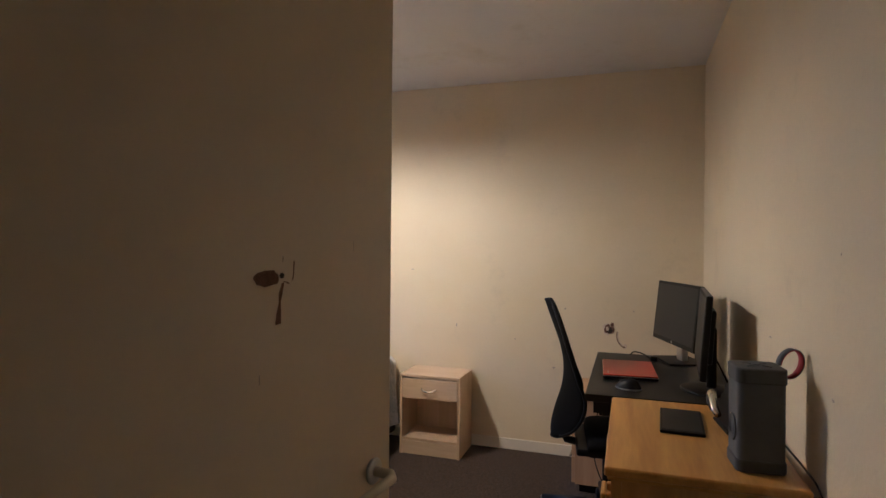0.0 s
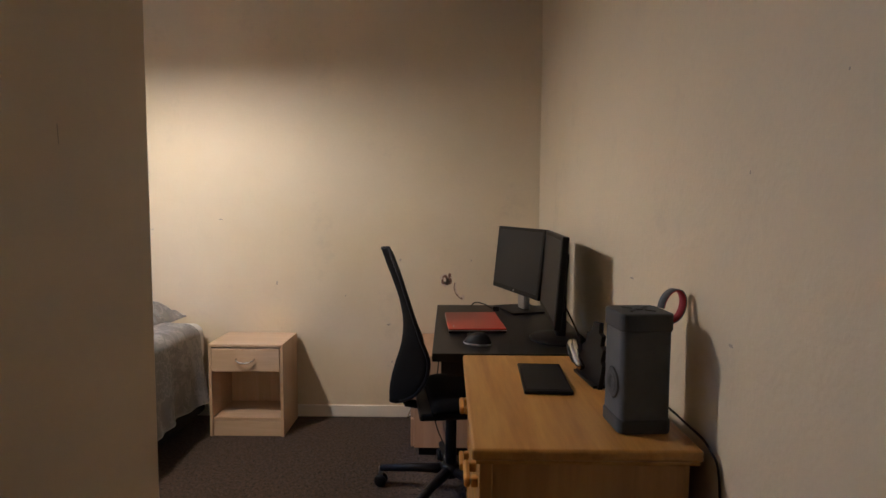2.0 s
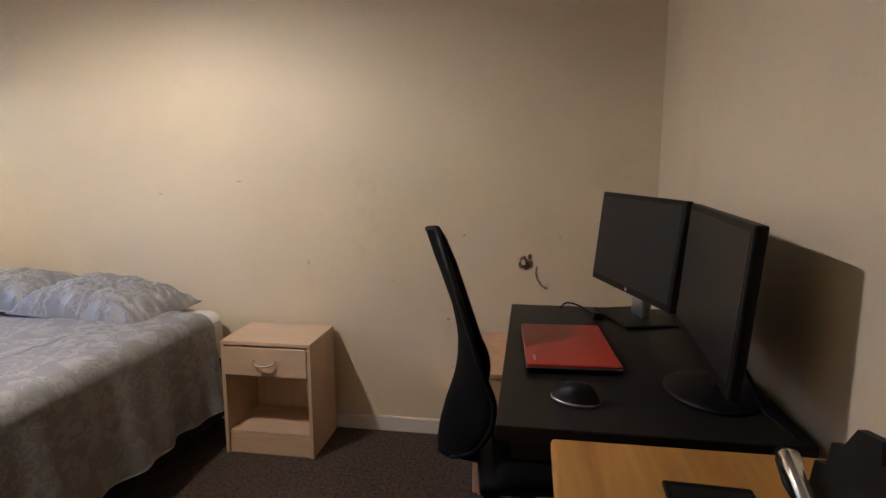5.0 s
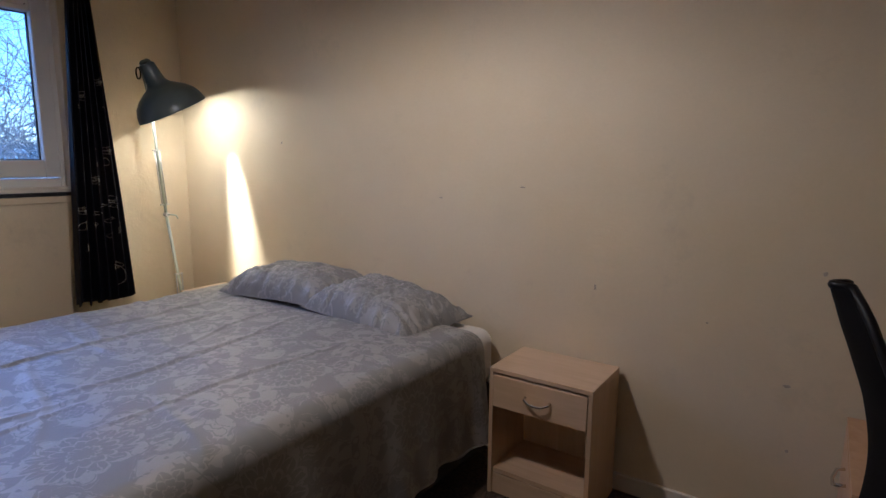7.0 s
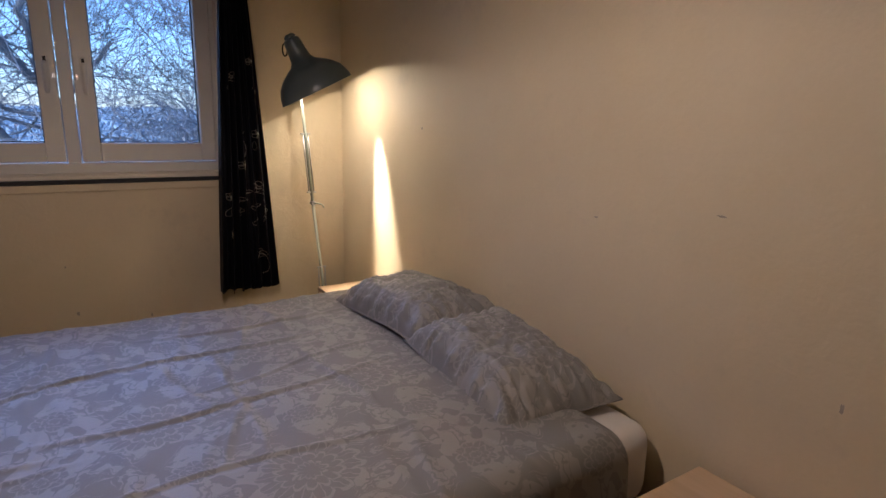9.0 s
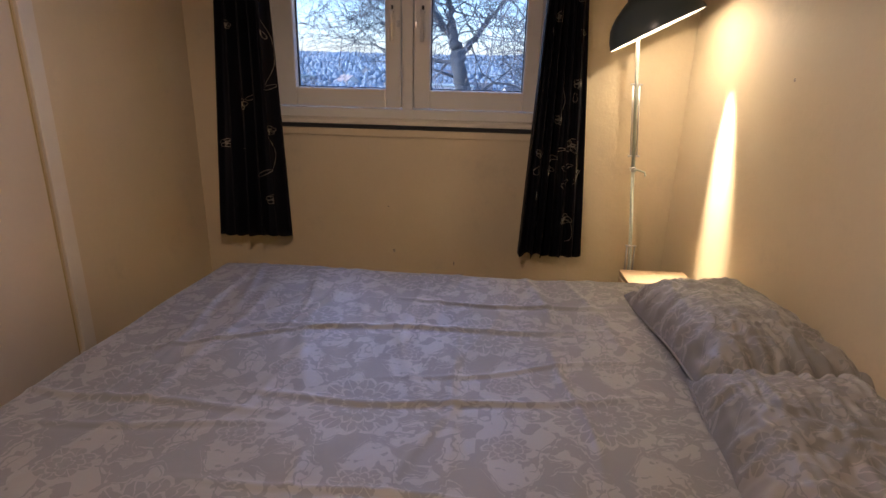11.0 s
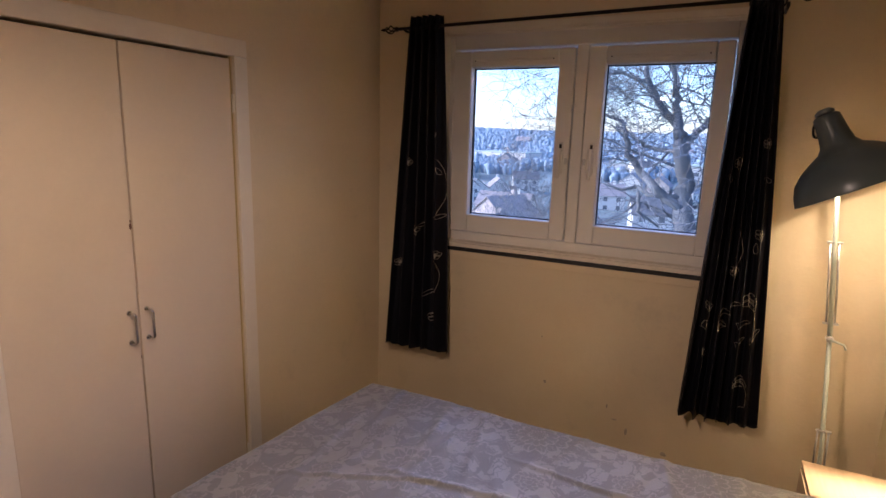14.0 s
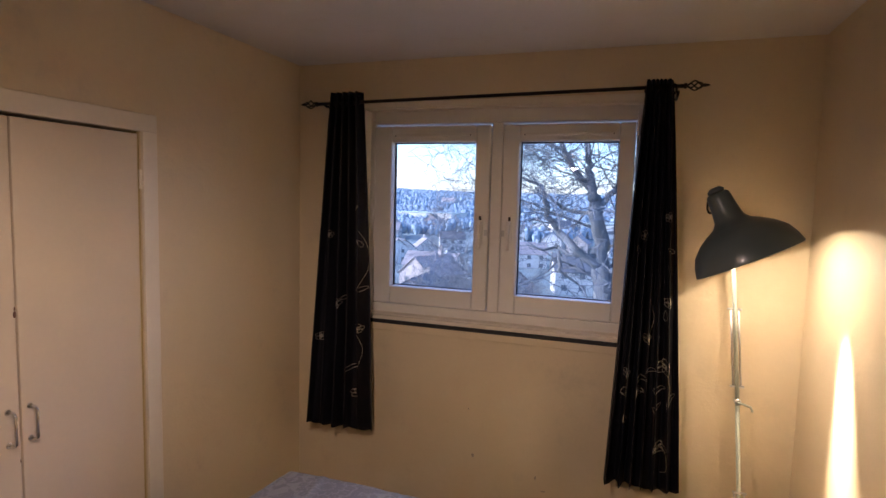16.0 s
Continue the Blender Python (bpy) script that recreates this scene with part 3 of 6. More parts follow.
# ---- entrance door ----
def entrance_door():
    hinge = Vector((-0.015, -0.30, 0))
    free = Vector((0.098, 0.462, 0))
    turn = math.degrees(math.atan2(free.y - hinge.y, free.x - hinge.x))
    wdt = (free - hinge).length
    d = thing("entrance_door", (hinge.x, hinge.y, 0.006), "open cream painted flush door with broken lock hole", "door", "", turn)
    # local x runs to the free edge, the seen face is at y = 0
    leaf = part("door_leaf", boxed((0, 0.0, 0), (wdt, 0.040, 1.98), 0.002), "gloss", d)
    hx, HZ = wdt - 0.065, 0.857
    for y, s in ((0.0, -1), (0.040, 1)):
        hd = part("door_handle", cylinder((hx, y, HZ), (hx, y + s * 0.010, HZ), 0.026, 24, 0.004), "silver", d, "round rose with pale lever handle", True)
        lv = bmesh.new()
        tube(lv, [(hx, y + s * 0.010, HZ), (hx, y + s * 0.045, HZ), (hx - 0.012, y + s * 0.055, HZ - 0.001), (hx - 0.11, y + s * 0.052, HZ - 0.008)], [0.010, 0.010, 0.010, 0.008], 12)
        part("lever", lv, "trim", hd, "", True)
    # torn patch of an old lock
    cx, cz = wdt - 0.325, 1.256
    rng = random.Random(4)

    def blot(x, z, rx, rz, n=18, rough=0.25):
        bm = bmesh.new()
        ring = [bm.verts.new((x + rx * math.cos(a) * (1 + rough * (rng.random() - 0.5)), -0.0012, z + rz * math.sin(a) * (1 + rough * (rng.random() - 0.5)))) for a in [2 * math.pi * i / n for i in range(n)]]
        low = [bm.verts.new((v.co.x, 0.001, v.co.z)) for v in ring]
        bm.faces.new(ring)
        for i in range(n):
            bm.faces.new((ring[i], ring[(i + 1) % n], low[(i + 1) % n], low[i]))
        return bm

    def crack(pts, w):
        bm = bmesh.new()
        a = []
        for i, (x, z) in enumerate(pts):
            ww = w * (0.5 + rng.random())
            a.append((bm.verts.new((x - ww, -0.0012, z)), bm.verts.new((x + ww, -0.0012, z + 0.001))))
        for p, q in zip(a, a[1:]):
            bm.faces.new((p[0], p[1], q[1], q[0]))
        return bm
    part("torn_patch", blot(cx - 0.030, cz - 0.005, 0.026, 0.013), "raw", d, "torn brown patch in the paint")
    part("screw_hole", blot(cx + 0.002, cz - 0.002, 0.0045, 0.0045), "gasket", d)
    part("crack", crack([(cx + 0.004, cz - 0.014), (cx - 0.001, cz - 0.03), (cx - 0.003, cz - 0.045), (cx - 0.005, cz - 0.062), (cx - 0.006, cz - 0.078)], 0.0045), "raw", d)
    part("crack", crack([(cx + 0.029, cz + 0.02), (cx + 0.028, cz), (cx + 0.026, cz - 0.010), (cx + 0.021, cz - 0.014)], 0.0011), "raw", d)
    part("crack", crack([(cx + 0.004, cz - 0.012), (cx + 0.012, cz - 0.013), (cx + 0.018, cz - 0.016)], 0.0012), "raw", d)
    part("crack", crack([(cx + 0.003, cz + 0.018), (cx + 0.004, cz + 0.028)], 0.0006), "raw", d)
    part("scuff", crack([(cx - 0.045, cz - 0.15), (cx - 0.044, cz - 0.165)], 0.001), "grime", d)
    part("scuff", crack([(cx + 0.19, cz + 0.055), (cx + 0.191, cz + 0.035)], 0.0008), "grime", d)
    return d


entrance_door()
bm = bmesh.new()
box(bm, (DW0 - 0.03, HALL - 0.11, 0), (DW0, HALL + 0.008, DTOP), 0.003)
box(bm, (DW1, HALL - 0.11, 0), (DW1 + 0.03, HALL + 0.008, DTOP), 0.003)
box(bm, (DW0 - 0.03, HALL - 0.11, DTOP), (DW1 + 0.03, HALL + 0.008, DTOP + 0.03), 0.003)
structure("door_frame", bm, "trim", "cream painted timber door frame", "door frame")


# ---- bed ----
BX0, BX1, BY0, BY1, BZ = -2.46, -0.93, 1.05, 2.96, 0.57


def build_bed():
    bed = thing("bed", ((BX0 + BX1) / 2, (BY0 + BY1) / 2, 0), "double divan bed with dark base and white sheet", "bed")
    o = Vector(((BX0 + BX1) / 2, (BY0 + BY1) / 2, 0))
    hx, hy = (BX1 - BX0) / 2, (BY1 - BY0) / 2
    part("base", boxed((-hx + 0.01, -hy + 0.01, 0.05), (hx - 0.01, hy - 0.01, 0.33), 0.02, 3), "divan", bed, "black cloth divan base")
    mt = boxed((-hx, -hy, 0.33), (hx, hy, BZ), 0.06, 5)
    part("mattress", mt, "sheet", bed, "mattress in a white fitted sheet", True)
    for sx in (-1, 1):
        for sy in (-1, 1):
            part("castor", cylinder((sx * (hx - 0.12) - 0.015, sy * (hy - 0.12), 0.025), (sx * (hx - 0.12) + 0.015, sy * (hy - 0.12), 0.025), 0.025, 14, 0.004), "black_plastic", bed)
    return bed


def duvet_surface():
    """Duvet laid over the mattress, hanging at both sides and the foot."""
    e_drop, w_drop, s_drop = 0.46, 0.36, 0.36
    y_top = 2.80
    rng = random.Random(11)
    wr = [(rng.uniform(BX0, BX1), rng.uniform(BY0 + 0.1, 2.5), rng.uniform(-0.35, 0.35), rng.uniform(0.25, 0.7), rng.uniform(0.002, 0.005), rng.uniform(0.010, 0.02)) for _ in range(26)]
    # the long folds that run from the pillows towards the foot
    wr += [(-1.98, 1.95, -1.45, 0.62, 0.0055, 0.012), (-1.62, 2.05, -1.50, 0.55, 0.006, 0.011), (-1.55, 1.30, -1.62, 0.40, 0.005, 0.010), (-1.25, 2.0, -1.62, 0.5, 0.005, 0.008), (-1.85, 1.45, -1.2, 0.35, 0.005, 0.008), (-2.2, 2.2, -1.5, 0.45, 0.006, 0.009), (-1.78, 2.2, -1.38, 0.4, 0.004, 0.008), (-1.45, 1.4, -1.4, 0.3, 0.004, 0.008), (-1.7, 1.25, -0.15, 0.3, 0.005, 0.009), (-2.1, 1.55, -0.1, 0.25, 0.004, 0.009)]
    R = 0.07

    def bend(over, hang):
        """Arc length past the edge -> (outward, downward)."""
        if over <= 0:
            return 0.0, 0.0
        q = R * math.pi / 2
        if over < q:
            a = over / R
            return R * math.sin(a), R * (1 - math.cos(a))
        return R + 0.10 * (over - q), R + (over - q)

    def f(i, j):
        s = (BX0 + R * 0.5 - w_drop) + i * ((BX1 - BX0) - R + w_drop + e_drop)
        t = (BY0 + R * 0.5 - s_drop) + j * (y_top - BY0 - R * 0.5 + s_drop)
        x0, x1, y0 = BX0 + R * 0.5, BX1 - R * 0.5, BY0 + R * 0.5
        ox, dx = bend(s - x1, e_drop)
        wx, dw = bend(x0 - s, w_drop)
        oy, dy = bend(y0 - t, s_drop)
        cx, cy = min(max(s, x0), x1), max(t, y0)
        drop = max(dx + dw, dy) + 0.12 * min(dx + dw, dy)
        x, y = cx + ox - wx, cy - oy
        n1 = noise.noise((s * 1.6, t * 1.6, 0.3))
        n2 = noise.noise((s * 5.0, t * 5.0, 4.3))
        z = 0.602 - drop + 0.014 * n1 + 0.005 * n2
        # the foot rises over the thick end of the filling
        z += 0.018 * math.exp(-((t - 1.25) / 0.3) ** 2) * math.exp(-((s + 2.25) / 0.35) ** 2)
        z -= 0.018 * math.exp(-((s + 1.9) / 0.4) ** 2) * math.exp(-((t - 2.2) / 0.4) ** 2)
        for a, c, ang, ln, hgt, wd in wr:
            ca, sa = math.cos(ang), math.sin(ang)
            u, v = (s - a) * ca + (t - c) * sa, -(s - a) * sa + (t - c) * ca
            v += 0.022 * math.sin(u * 4 + a * 9) + 0.007 * math.sin(u * 13 + c * 7)
            if abs(u) < ln:
                z += 1.35 * hgt * (math.exp(-(v / wd) ** 2) - 0.2 * math.exp(-((v - 2 * wd) / wd) ** 2)) * (1 - (u / ln) ** 2)
        hang = max(dx, dw, dy)
        if hang > R:
            k = (hang - R) / 0.3
            wave = 0.016 * k * math.sin((t if dx + dw > dy else s) * 17 + 2 * n1) + 0.010 * k * math.sin((t if dx + dw > dy else s) * 39 + 1.3)
            if dx > 0:
                x += wave
            elif dw > 0:
                x -= wave
            if dy > 0:
                y -= wave
        y -= 0.16 * min(max((s + 2.45) / 1.5, 0), 1.2) * max(0.0, 1 - (t - BY0) / 1.8) ** 1.3 if t > BY0 else 0.16 * min(max((s + 2.45) / 1.5, 0), 1.2)
        if t > y_top - 0.06:
            z -= 0.02 * ((t - y_top + 0.06) / 0.06) ** 2
        return Vector((x, y, max(z, 0.10)))

    def uv(i, j):
        return (i * 2.25, j * 2.05)
    return sheet(330, 300, f, uv)


build_bed()
dt = thing("duvet", (0, 0, 0), "silver grey damask duvet spread loosely over the bed", "duvet")
db = duvet_surface()
dv = part("cover", db, "duvet", dt, "silver grey damask cotton cover", True)
vs = dv.data.vertices
part("hem", tubed([vs[i * 300].co.copy() for i in range(0, 330, 3)], 0.003, 6), "duvet", dt, "stitched foot hem", True)
part("hem", tubed([vs[329 * 300 + j].co.copy() for j in range(0, 300, 3)], 0.003, 6), "duvet", dt, "stitched side hem", True)
part("hem", tubed([vs[j].co.copy() for j in range(0, 300, 3)], 0.003, 6), "duvet", dt, "stitched side hem", True)
so = dv.modifiers.new("thickness", 'SOLIDIFY')
so.thickness, so.offset = 0.012, -1


def pillow(at, size, turn, tip, lean, label, seed):
    e = thing("pillow", at, label, "pillow", "pillows on the bed", turn)
    w, d, h = size

    def droop(u, v):
        """Soft edge that sinks towards the duvet, unevenly."""
        q = max(abs(u), abs(v))
        return -0.030 * q ** 3 + 0.012 * q ** 4 * noise.noise((u * 1.7 + seed, v * 1.7, 7.0))

    def f(sign):
        def g(i, j):
            u, v = 2 * i - 1, 2 * j - 1
            k = max(0.0, (1 - abs(u) ** 3.6)) * max(0.0, (1 - abs(v) ** 3.2))
            pinch = 1 - 0.05 * (1 - abs(v)) * abs(u) ** 4
            pv = 1 - 0.06 * (1 - abs(u)) * abs(v) ** 4
            z = sign * (h if sign > 0 else h * 0.5) * k ** 0.7 * 0.92
            z += sign * 0.016 * k ** 0.4 * noise.noise((u * 2.6 + seed, v * 2.6, sign)) + (sign * 0.010 * k ** 0.3 * noise.noise((u * 5 + seed + 2.5 * noise.noise((u * 2, v * 2, seed)), v * 11, sign)) if sign > 0 else 0)
            if sign > 0:
                # gathered creases that run in from the seam
                fold = noise.noise((u * 9 + seed, v * 3.0 + 2 * noise.noise((u * 3, v * 3, seed)), 3.0))
                z += 0.005 * k ** 0.5 * (1 - 2.2 * abs(fold))
            edge = max(abs(u), abs(v))
            if edge > 0.60:
                ang = u if abs(v) > abs(u) else v
                z += sign * 0.014 * math.sin(ang * 26 + seed + 4 * noise.noise((ang * 4, seed, edge))) * (edge - 0.60) / 0.40 * min(1, 8 * (1 - edge))
            p = Vector((u * w / 2 * pinch, v * d / 2 * pv, z + droop(u, v)))
            return pose(0, 0, 0.018, tip, lean, 0) @ p
        return g
    bm = sheet(130, 90, f(1), lambda i, j: (i * w + seed * 0.1, j * d))
    part("pillowcase", bm, "duvet", e, "", True)
    lower = sheet(40, 28, f(-1), lambda i, j: (i * w, j * d))
    part("underside", lower, "duvet", e, "", True)
    rim = []
    for i in range(120):
        q = i / 120 * 4
        s, r = int(q), q - int(q)
        u, v = ((-1 + 2 * r, -1), (1, -1 + 2 * r), (1 - 2 * r, 1), (-1, 1 - 2 * r))[s]
        pinch = 1 - 0.05 * (1 - abs(v)) * abs(u) ** 4
        pv = 1 - 0.06 * (1 - abs(u)) * abs(v) ** 4
        rim.append(pose(0, 0, 0.018, tip, lean, 0) @ Vector((u * w / 2 * pinch, v * d / 2 * pv, droop(u, v))))
    part("piping", tubed(rim, 0.0035, 6, True), "piping", e, "thin dark piped edge", True)
    return e


pillow((-1.385, 2.760, 0.622), (0.66, 0.41, 0.095), -7, 4, 3, "plump silver damask pillow with creased edge", 3)
pillow((-1.985, 2.790, 0.636), (0.70, 0.41, 0.095), 4, 4, -2, "plump silver damask pillow overlapping its neighbour", 8)


# ---- bedside cabinets ----
def bedside(at, turn, label):
    w, d, h = 0.398, 0.285, 0.505
    e = thing("bedside_cabinet", at, label, "bedside cabinet", "bedside cabinets", turn)
    t = 0.016
    part("top", boxed((-w / 2, -d / 2, h - t), (w / 2, d / 2, h), 0.0015), "birch", e)
    for s in (-1, 1):
        x = s * (w / 2 - t / 2)
        part("side_panel", boxed((x - t / 2, -d / 2 + 0.001, 0), (x + t / 2, d / 2, h - t), 0.001), "birch_up", e)
    i = w / 2 - t
    part("back_panel", boxed((-i, d / 2 - 0.010, 0.07), (i, d / 2 - 0.004, h - t)), "birch_up", e)
    part("shelf", boxed((-i, -d / 2 + 0.012, 0.085), (i, d / 2 - 0.010, 0.101), 0.001), "birch", e)
    part("shelf", boxed((-i, -d / 2 + 0.03, 0.345), (i, d / 2 - 0.010, 0.355), 0.001), "birch", e)
    part("plinth", boxed((-i, -d / 2 + 0.010, 0), (i, -d / 2 + 0.026, 0.082), 0.001), "birch", e)
    dr = part("drawer_front", boxed((-i + 0.003, -d / 2 - 0.004, 0.358), (i - 0.001, -d / 2 + 0.012, h - t - 0.008), 0.002), "birch", e)
    hb = bmesh.new()
    tube(hb, [(-0.048, -d / 2 - 0.004, 0.424), (-0.046, -d / 2 - 0.018, 0.420), (-0.025, -d / 2 - 0.027, 0.412), (0, -d / 2 - 0.029, 0.409), (0.025, -d / 2 - 0.027, 0.412), (0.046, -d / 2 - 0.018, 0.420), (0.048, -d / 2 - 0.004, 0.424)], [0.005, 0.0045, 0.0045, 0.005, 0.0045, 0.0045, 0.005], 10)
    part("handle", hb, "chrome", dr, "curved chrome bow handle", True)
    return e


bedside((-0.610, 2.832, 0), 0, "pale birch laminate bedside cabinet with one drawer and open shelf")
bedside((-2.665, 2.832, 0), 0, "pale birch bedside cabinet beside the floor lamp")


# ---- chest with drawers ----
def chest():
    e = thing("drawer_chest", (0.515, 0.822, 0), "orange varnished oak chest with moulded top and drawers", "chest")
    w, l, h = 0.450, 0.700, 0.770
    prof = boxed((0, 0, h - 0.024), (w, l, h), 0.007, 3)
    part("top", prof, "pine", e)
    part("top_moulding", boxed((0.008, 0.008, h - 0.034), (w - 0.004, l - 0.004, h - 0.0245), 0.003), "pine", e)
    part("side_panel", boxed((0.030, 0.022, 0.03), (w - 0.03, 0.040, h - 0.034), 0.001), "pine_up", e, "plain oak end panel")
    part("side_panel", boxed((0.030, l - 0.040, 0.03), (w - 0.03, l - 0.022, h - 0.034), 0.001), "pine_up", e)
    part("back_panel", boxed((w - 0.030, 0.022, 0.03), (w - 0.020, l - 0.022, h - 0.034)), "pine_up", e)
    for y in (0.020, l - 0.045):
        part("stile", boxed((0.016, y, 0.0), (0.042, y + 0.025, h - 0.034), 0.002), "pine_up", e)
    part("plinth", boxed((0.045, 0.045, 0.0), (0.060, l - 0.045, 0.06), 0.001), "pine_up", e)
    z0, dz = 0.065, 0.166
    for k in range(4):
        dr = part("drawer_front", boxed((0.018, 0.048, z0 + k * dz + 0.003), (0.036, l - 0.048, z0 + (k + 1) * dz - 0.003), 0.004), "pine", e)
        zc = z0 + (k + 0.55) * dz
        for yc in (0.14, l - 0.14):
            hb = bmesh.new()
            box(hb, (0.002, yc - 0.045, zc - 0.011), (0.018, yc - 0.025, zc + 0.011), 0.004)
            box(hb, (0.002, yc + 0.025, zc - 0.011), (0.018, yc + 0.045, zc + 0.011), 0.004)
            box(hb, (-0.012, yc - 0.045, zc - 0.011), (0.0015, yc + 0.045, zc + 0.011), 0.005)
            part("handle", hb, "pine", dr, "square wooden bar handle")
    return e


chest()


# ---- black desk ----
def desk():
    e = thing("desk", (0.415, 1.60, 0), "black-brown computer desk with thin top", "desk")
    w, l, h = 0.560, 0.905, 0.757
    part("desktop", boxed((0, -0.02, h - 0.028), (w, l, h), 0.0025), "black_board", e)
    part("side_panel", boxed((0.36, l - 0.075, 0), (w - 0.03, l - 0.055, h - 0.028), 0.001), "black_board", e)
    part("side_panel", boxed((0.20, 0.0, 0), (w - 0.03, 0.020, h - 0.028), 0.001), "black_board", e)
    for y in (0.0, l - 0.075):
        part("top_rail", boxed((0.03, y, h - 0.075), (0.36 if y else 0.20, y + 0.02, h - 0.028), 0.001), "black_board", e)
    part("modesty_panel", boxed((w - 0.06, 0.02, 0.30), (w - 0.045, l - 0.075, h - 0.028), 0.001), "black_board", e)
    part("keyboard_shelf", boxed((0.05, 0.03, 0.665), (0.36, l - 0.09, 0.678), 0.002), "black_board", e)
    for y in (0.03, l - 0.098):
        part("runner", boxed((0.05, y, 0.678), (0.38, y + 0.008, 0.728)), "iron", e)
    return e


desk()


def under_desk_drawers():
    e = thing("drawer_cabinet", (0.285, 2.470, 0), "birch drawer cabinet against the wall behind the desk", "drawer cabinet")
    w, l, h = 0.46, 0.485, 0.510
    part("body", boxed((0.018, 0, 0.045), (w, l, h - 0.016), 0.001), "birch_warm", e)
    part("top", boxed((0, -0.004, h - 0.016), (w + 0.003, l, h), 0.001), "birch_warm", e)
    part("plinth", boxed((0.04, 0.02, 0), (w - 0.02, l - 0.02, 0.045)), "black_plastic", e)
    for k in range(3):
        z = 0.05 + k * 0.1475
        dr = part("drawer_front", boxed((0.0, 0.003, z), (0.017, l - 0.003, z + 0.139), 0.002), "birch_warm", e)
        hb = bmesh.new()
        tube(hb, [(0, l / 2 - 0.05, z + 0.085), (-0.018, l / 2 - 0.047, z + 0.08), (-0.028, l / 2 - 0.02, z + 0.066), (-0.028, l / 2 + 0.02, z + 0.066), (-0.018, l / 2 + 0.047, z + 0.08), (0, l / 2 + 0.05, z + 0.085)], 0.0048, 8)
        part("handle", hb, "chrome", dr, "curved chrome bow handle", True)
    return e


under_desk_drawers()


# ---- monitors ----
def monitor(at, turn, tilt, foot, label, group="monitors on the desk"):
    """Local x along the panel, screen facing -y."""
    e = thing("monitor", at, label, "monitor", group, turn)
    w, h, zc = 0.505, 0.305, 0.235
    m = Matrix.Translation((0, 0, zc)) @ pose(0, 0, 0, -tilt, 0, 0)
    bz = bmesh.new()
    box(bz, (-w / 2, -0.010, -h / 2), (w / 2, 0.012, h / 2), 0.004, 2, m)
    box(bz, (-w / 2 + 0.12, 0.012, -h / 2 + 0.04), (w / 2 - 0.12, 0.036, h / 2 - 0.06), 0.010, 2, m)
    part("housing", bz, "black_plastic", e)
    part("screen_panel", boxed((-w / 2 + 0.014, -0.0112, -h / 2 + 0.022), (w / 2 - 0.014, -0.0098, h / 2 - 0.014), 0.0005, 1, m), "screen", e, "switched-off dark screen")
    if foot == "plate":
        neck = boxed((-0.035, 0.014, 0.006), (0.035, 0.045, 0.25), 0.006, 2)
        part("stand_neck", neck, "silver", e, "brushed silver stand neck")
        part("stand_foot", boxed((-0.115, -0.075, 0.0), (0.115, 0.105, 0.009), 0.004, 2), "black_plastic", e, "thin square stand foot", )
        logo = lathe([(0, 0), (0.006, 0), (0.006, 0.0006), (0, 0.0006)], 16, m @ Matrix.Translation((0, -0.0101, -h / 2 + 0.011)) @ pose(0, 0, 0, 90, 0, 0))
        part("badge", logo, "mark", e, "small round grey badge")
    else:
        part("stand_neck", boxed((-0.03, 0.014, 0.008), (0.03, 0.050, 0.25), 0.010, 2), "black_plastic", e)
        part("stand_foot", lathe([(0, 0), (0.118, 0), (0.12, 0.004), (0.112, 0.010), (0.05, 0.016), (0, 0.017)], 40, Matrix.Translation((0, 0.02, 0)) @ Matrix.Diagonal((1, 0.85, 1, 1))), "black_plastic", e, "round glossy black stand foot", True)
    return e


DZ = 0.757
monitor((0.795, 2.375, DZ), -72.5, 6, "plate", "black monitor on a silver stand angled across the desk corner")
monitor((0.848, 1.805, DZ), -94, 4, "round", "black monitor with a round foot facing the chair")


# ---- small things on the desks ----
def laptop():
    e = thing("laptop", (0.572, 2.030, DZ), "closed red laptop lying on the black desk", "laptop", "", 3)
    part("base", boxed((-0.110, -0.168, 0.004), (0.110, 0.168, 0.013), 0.004, 2), "black_plastic", e)
    part("rim", boxed((-0.111, -0.169, 0.0132), (0.111, 0.169, 0.0155), 0.001, 1), "silver", e, "thin silver edge")
    part("lid", boxed((-0.110, -0.168, 0.0158), (0.110, 0.168, 0.0225), 0.003, 2), "red", e, "red plastic lid")
    part("badge", boxed((-0.092, -0.140, 0.0226), (-0.087, -0.100, 0.0229)), "mark", e, "small pale badge")
    for x in (-0.09, 0.09):
        for y in (-0.14, 0.14):
            part("foot", cylinder((x, y, 0), (x, y, 0.0045), 0.008, 10), "gasket", e)
    return e


def mouse():
    e = thing("computer_mouse", (0.572, 1.715, DZ), "black wireless mouse with silver front edge", "mouse", "", 68)

    def f(i, j):
        a, r = 2 * math.pi * i, j
        x, y = 0.034 * math.cos(a), 0.052 * math.sin(a)
        z = 0.036 * (1 - r ** 2.6) * (1 - 0.25 * r * math.sin(a))
        return Vector((x * r ** 0.8, y * r ** 0.8, z + 0.005))
    part("shell", sheet(33, 10, f), "black_plastic", e, "", True)
    part("base", lathe([(0, 0.0), (0.95, 0.0), (1.0, 0.003), (1.0, 0.0065), (0, 0.0065)], 32, Matrix.Diagonal((0.034, 0.052, 1, 1))), "silver", e, "silver base rim", True)
    part("wheel", cylinder((-0.003, 0.030, 0.028), (0.003, 0.030, 0.028), 0.009, 14, 0.002), "gasket", e)
    return e


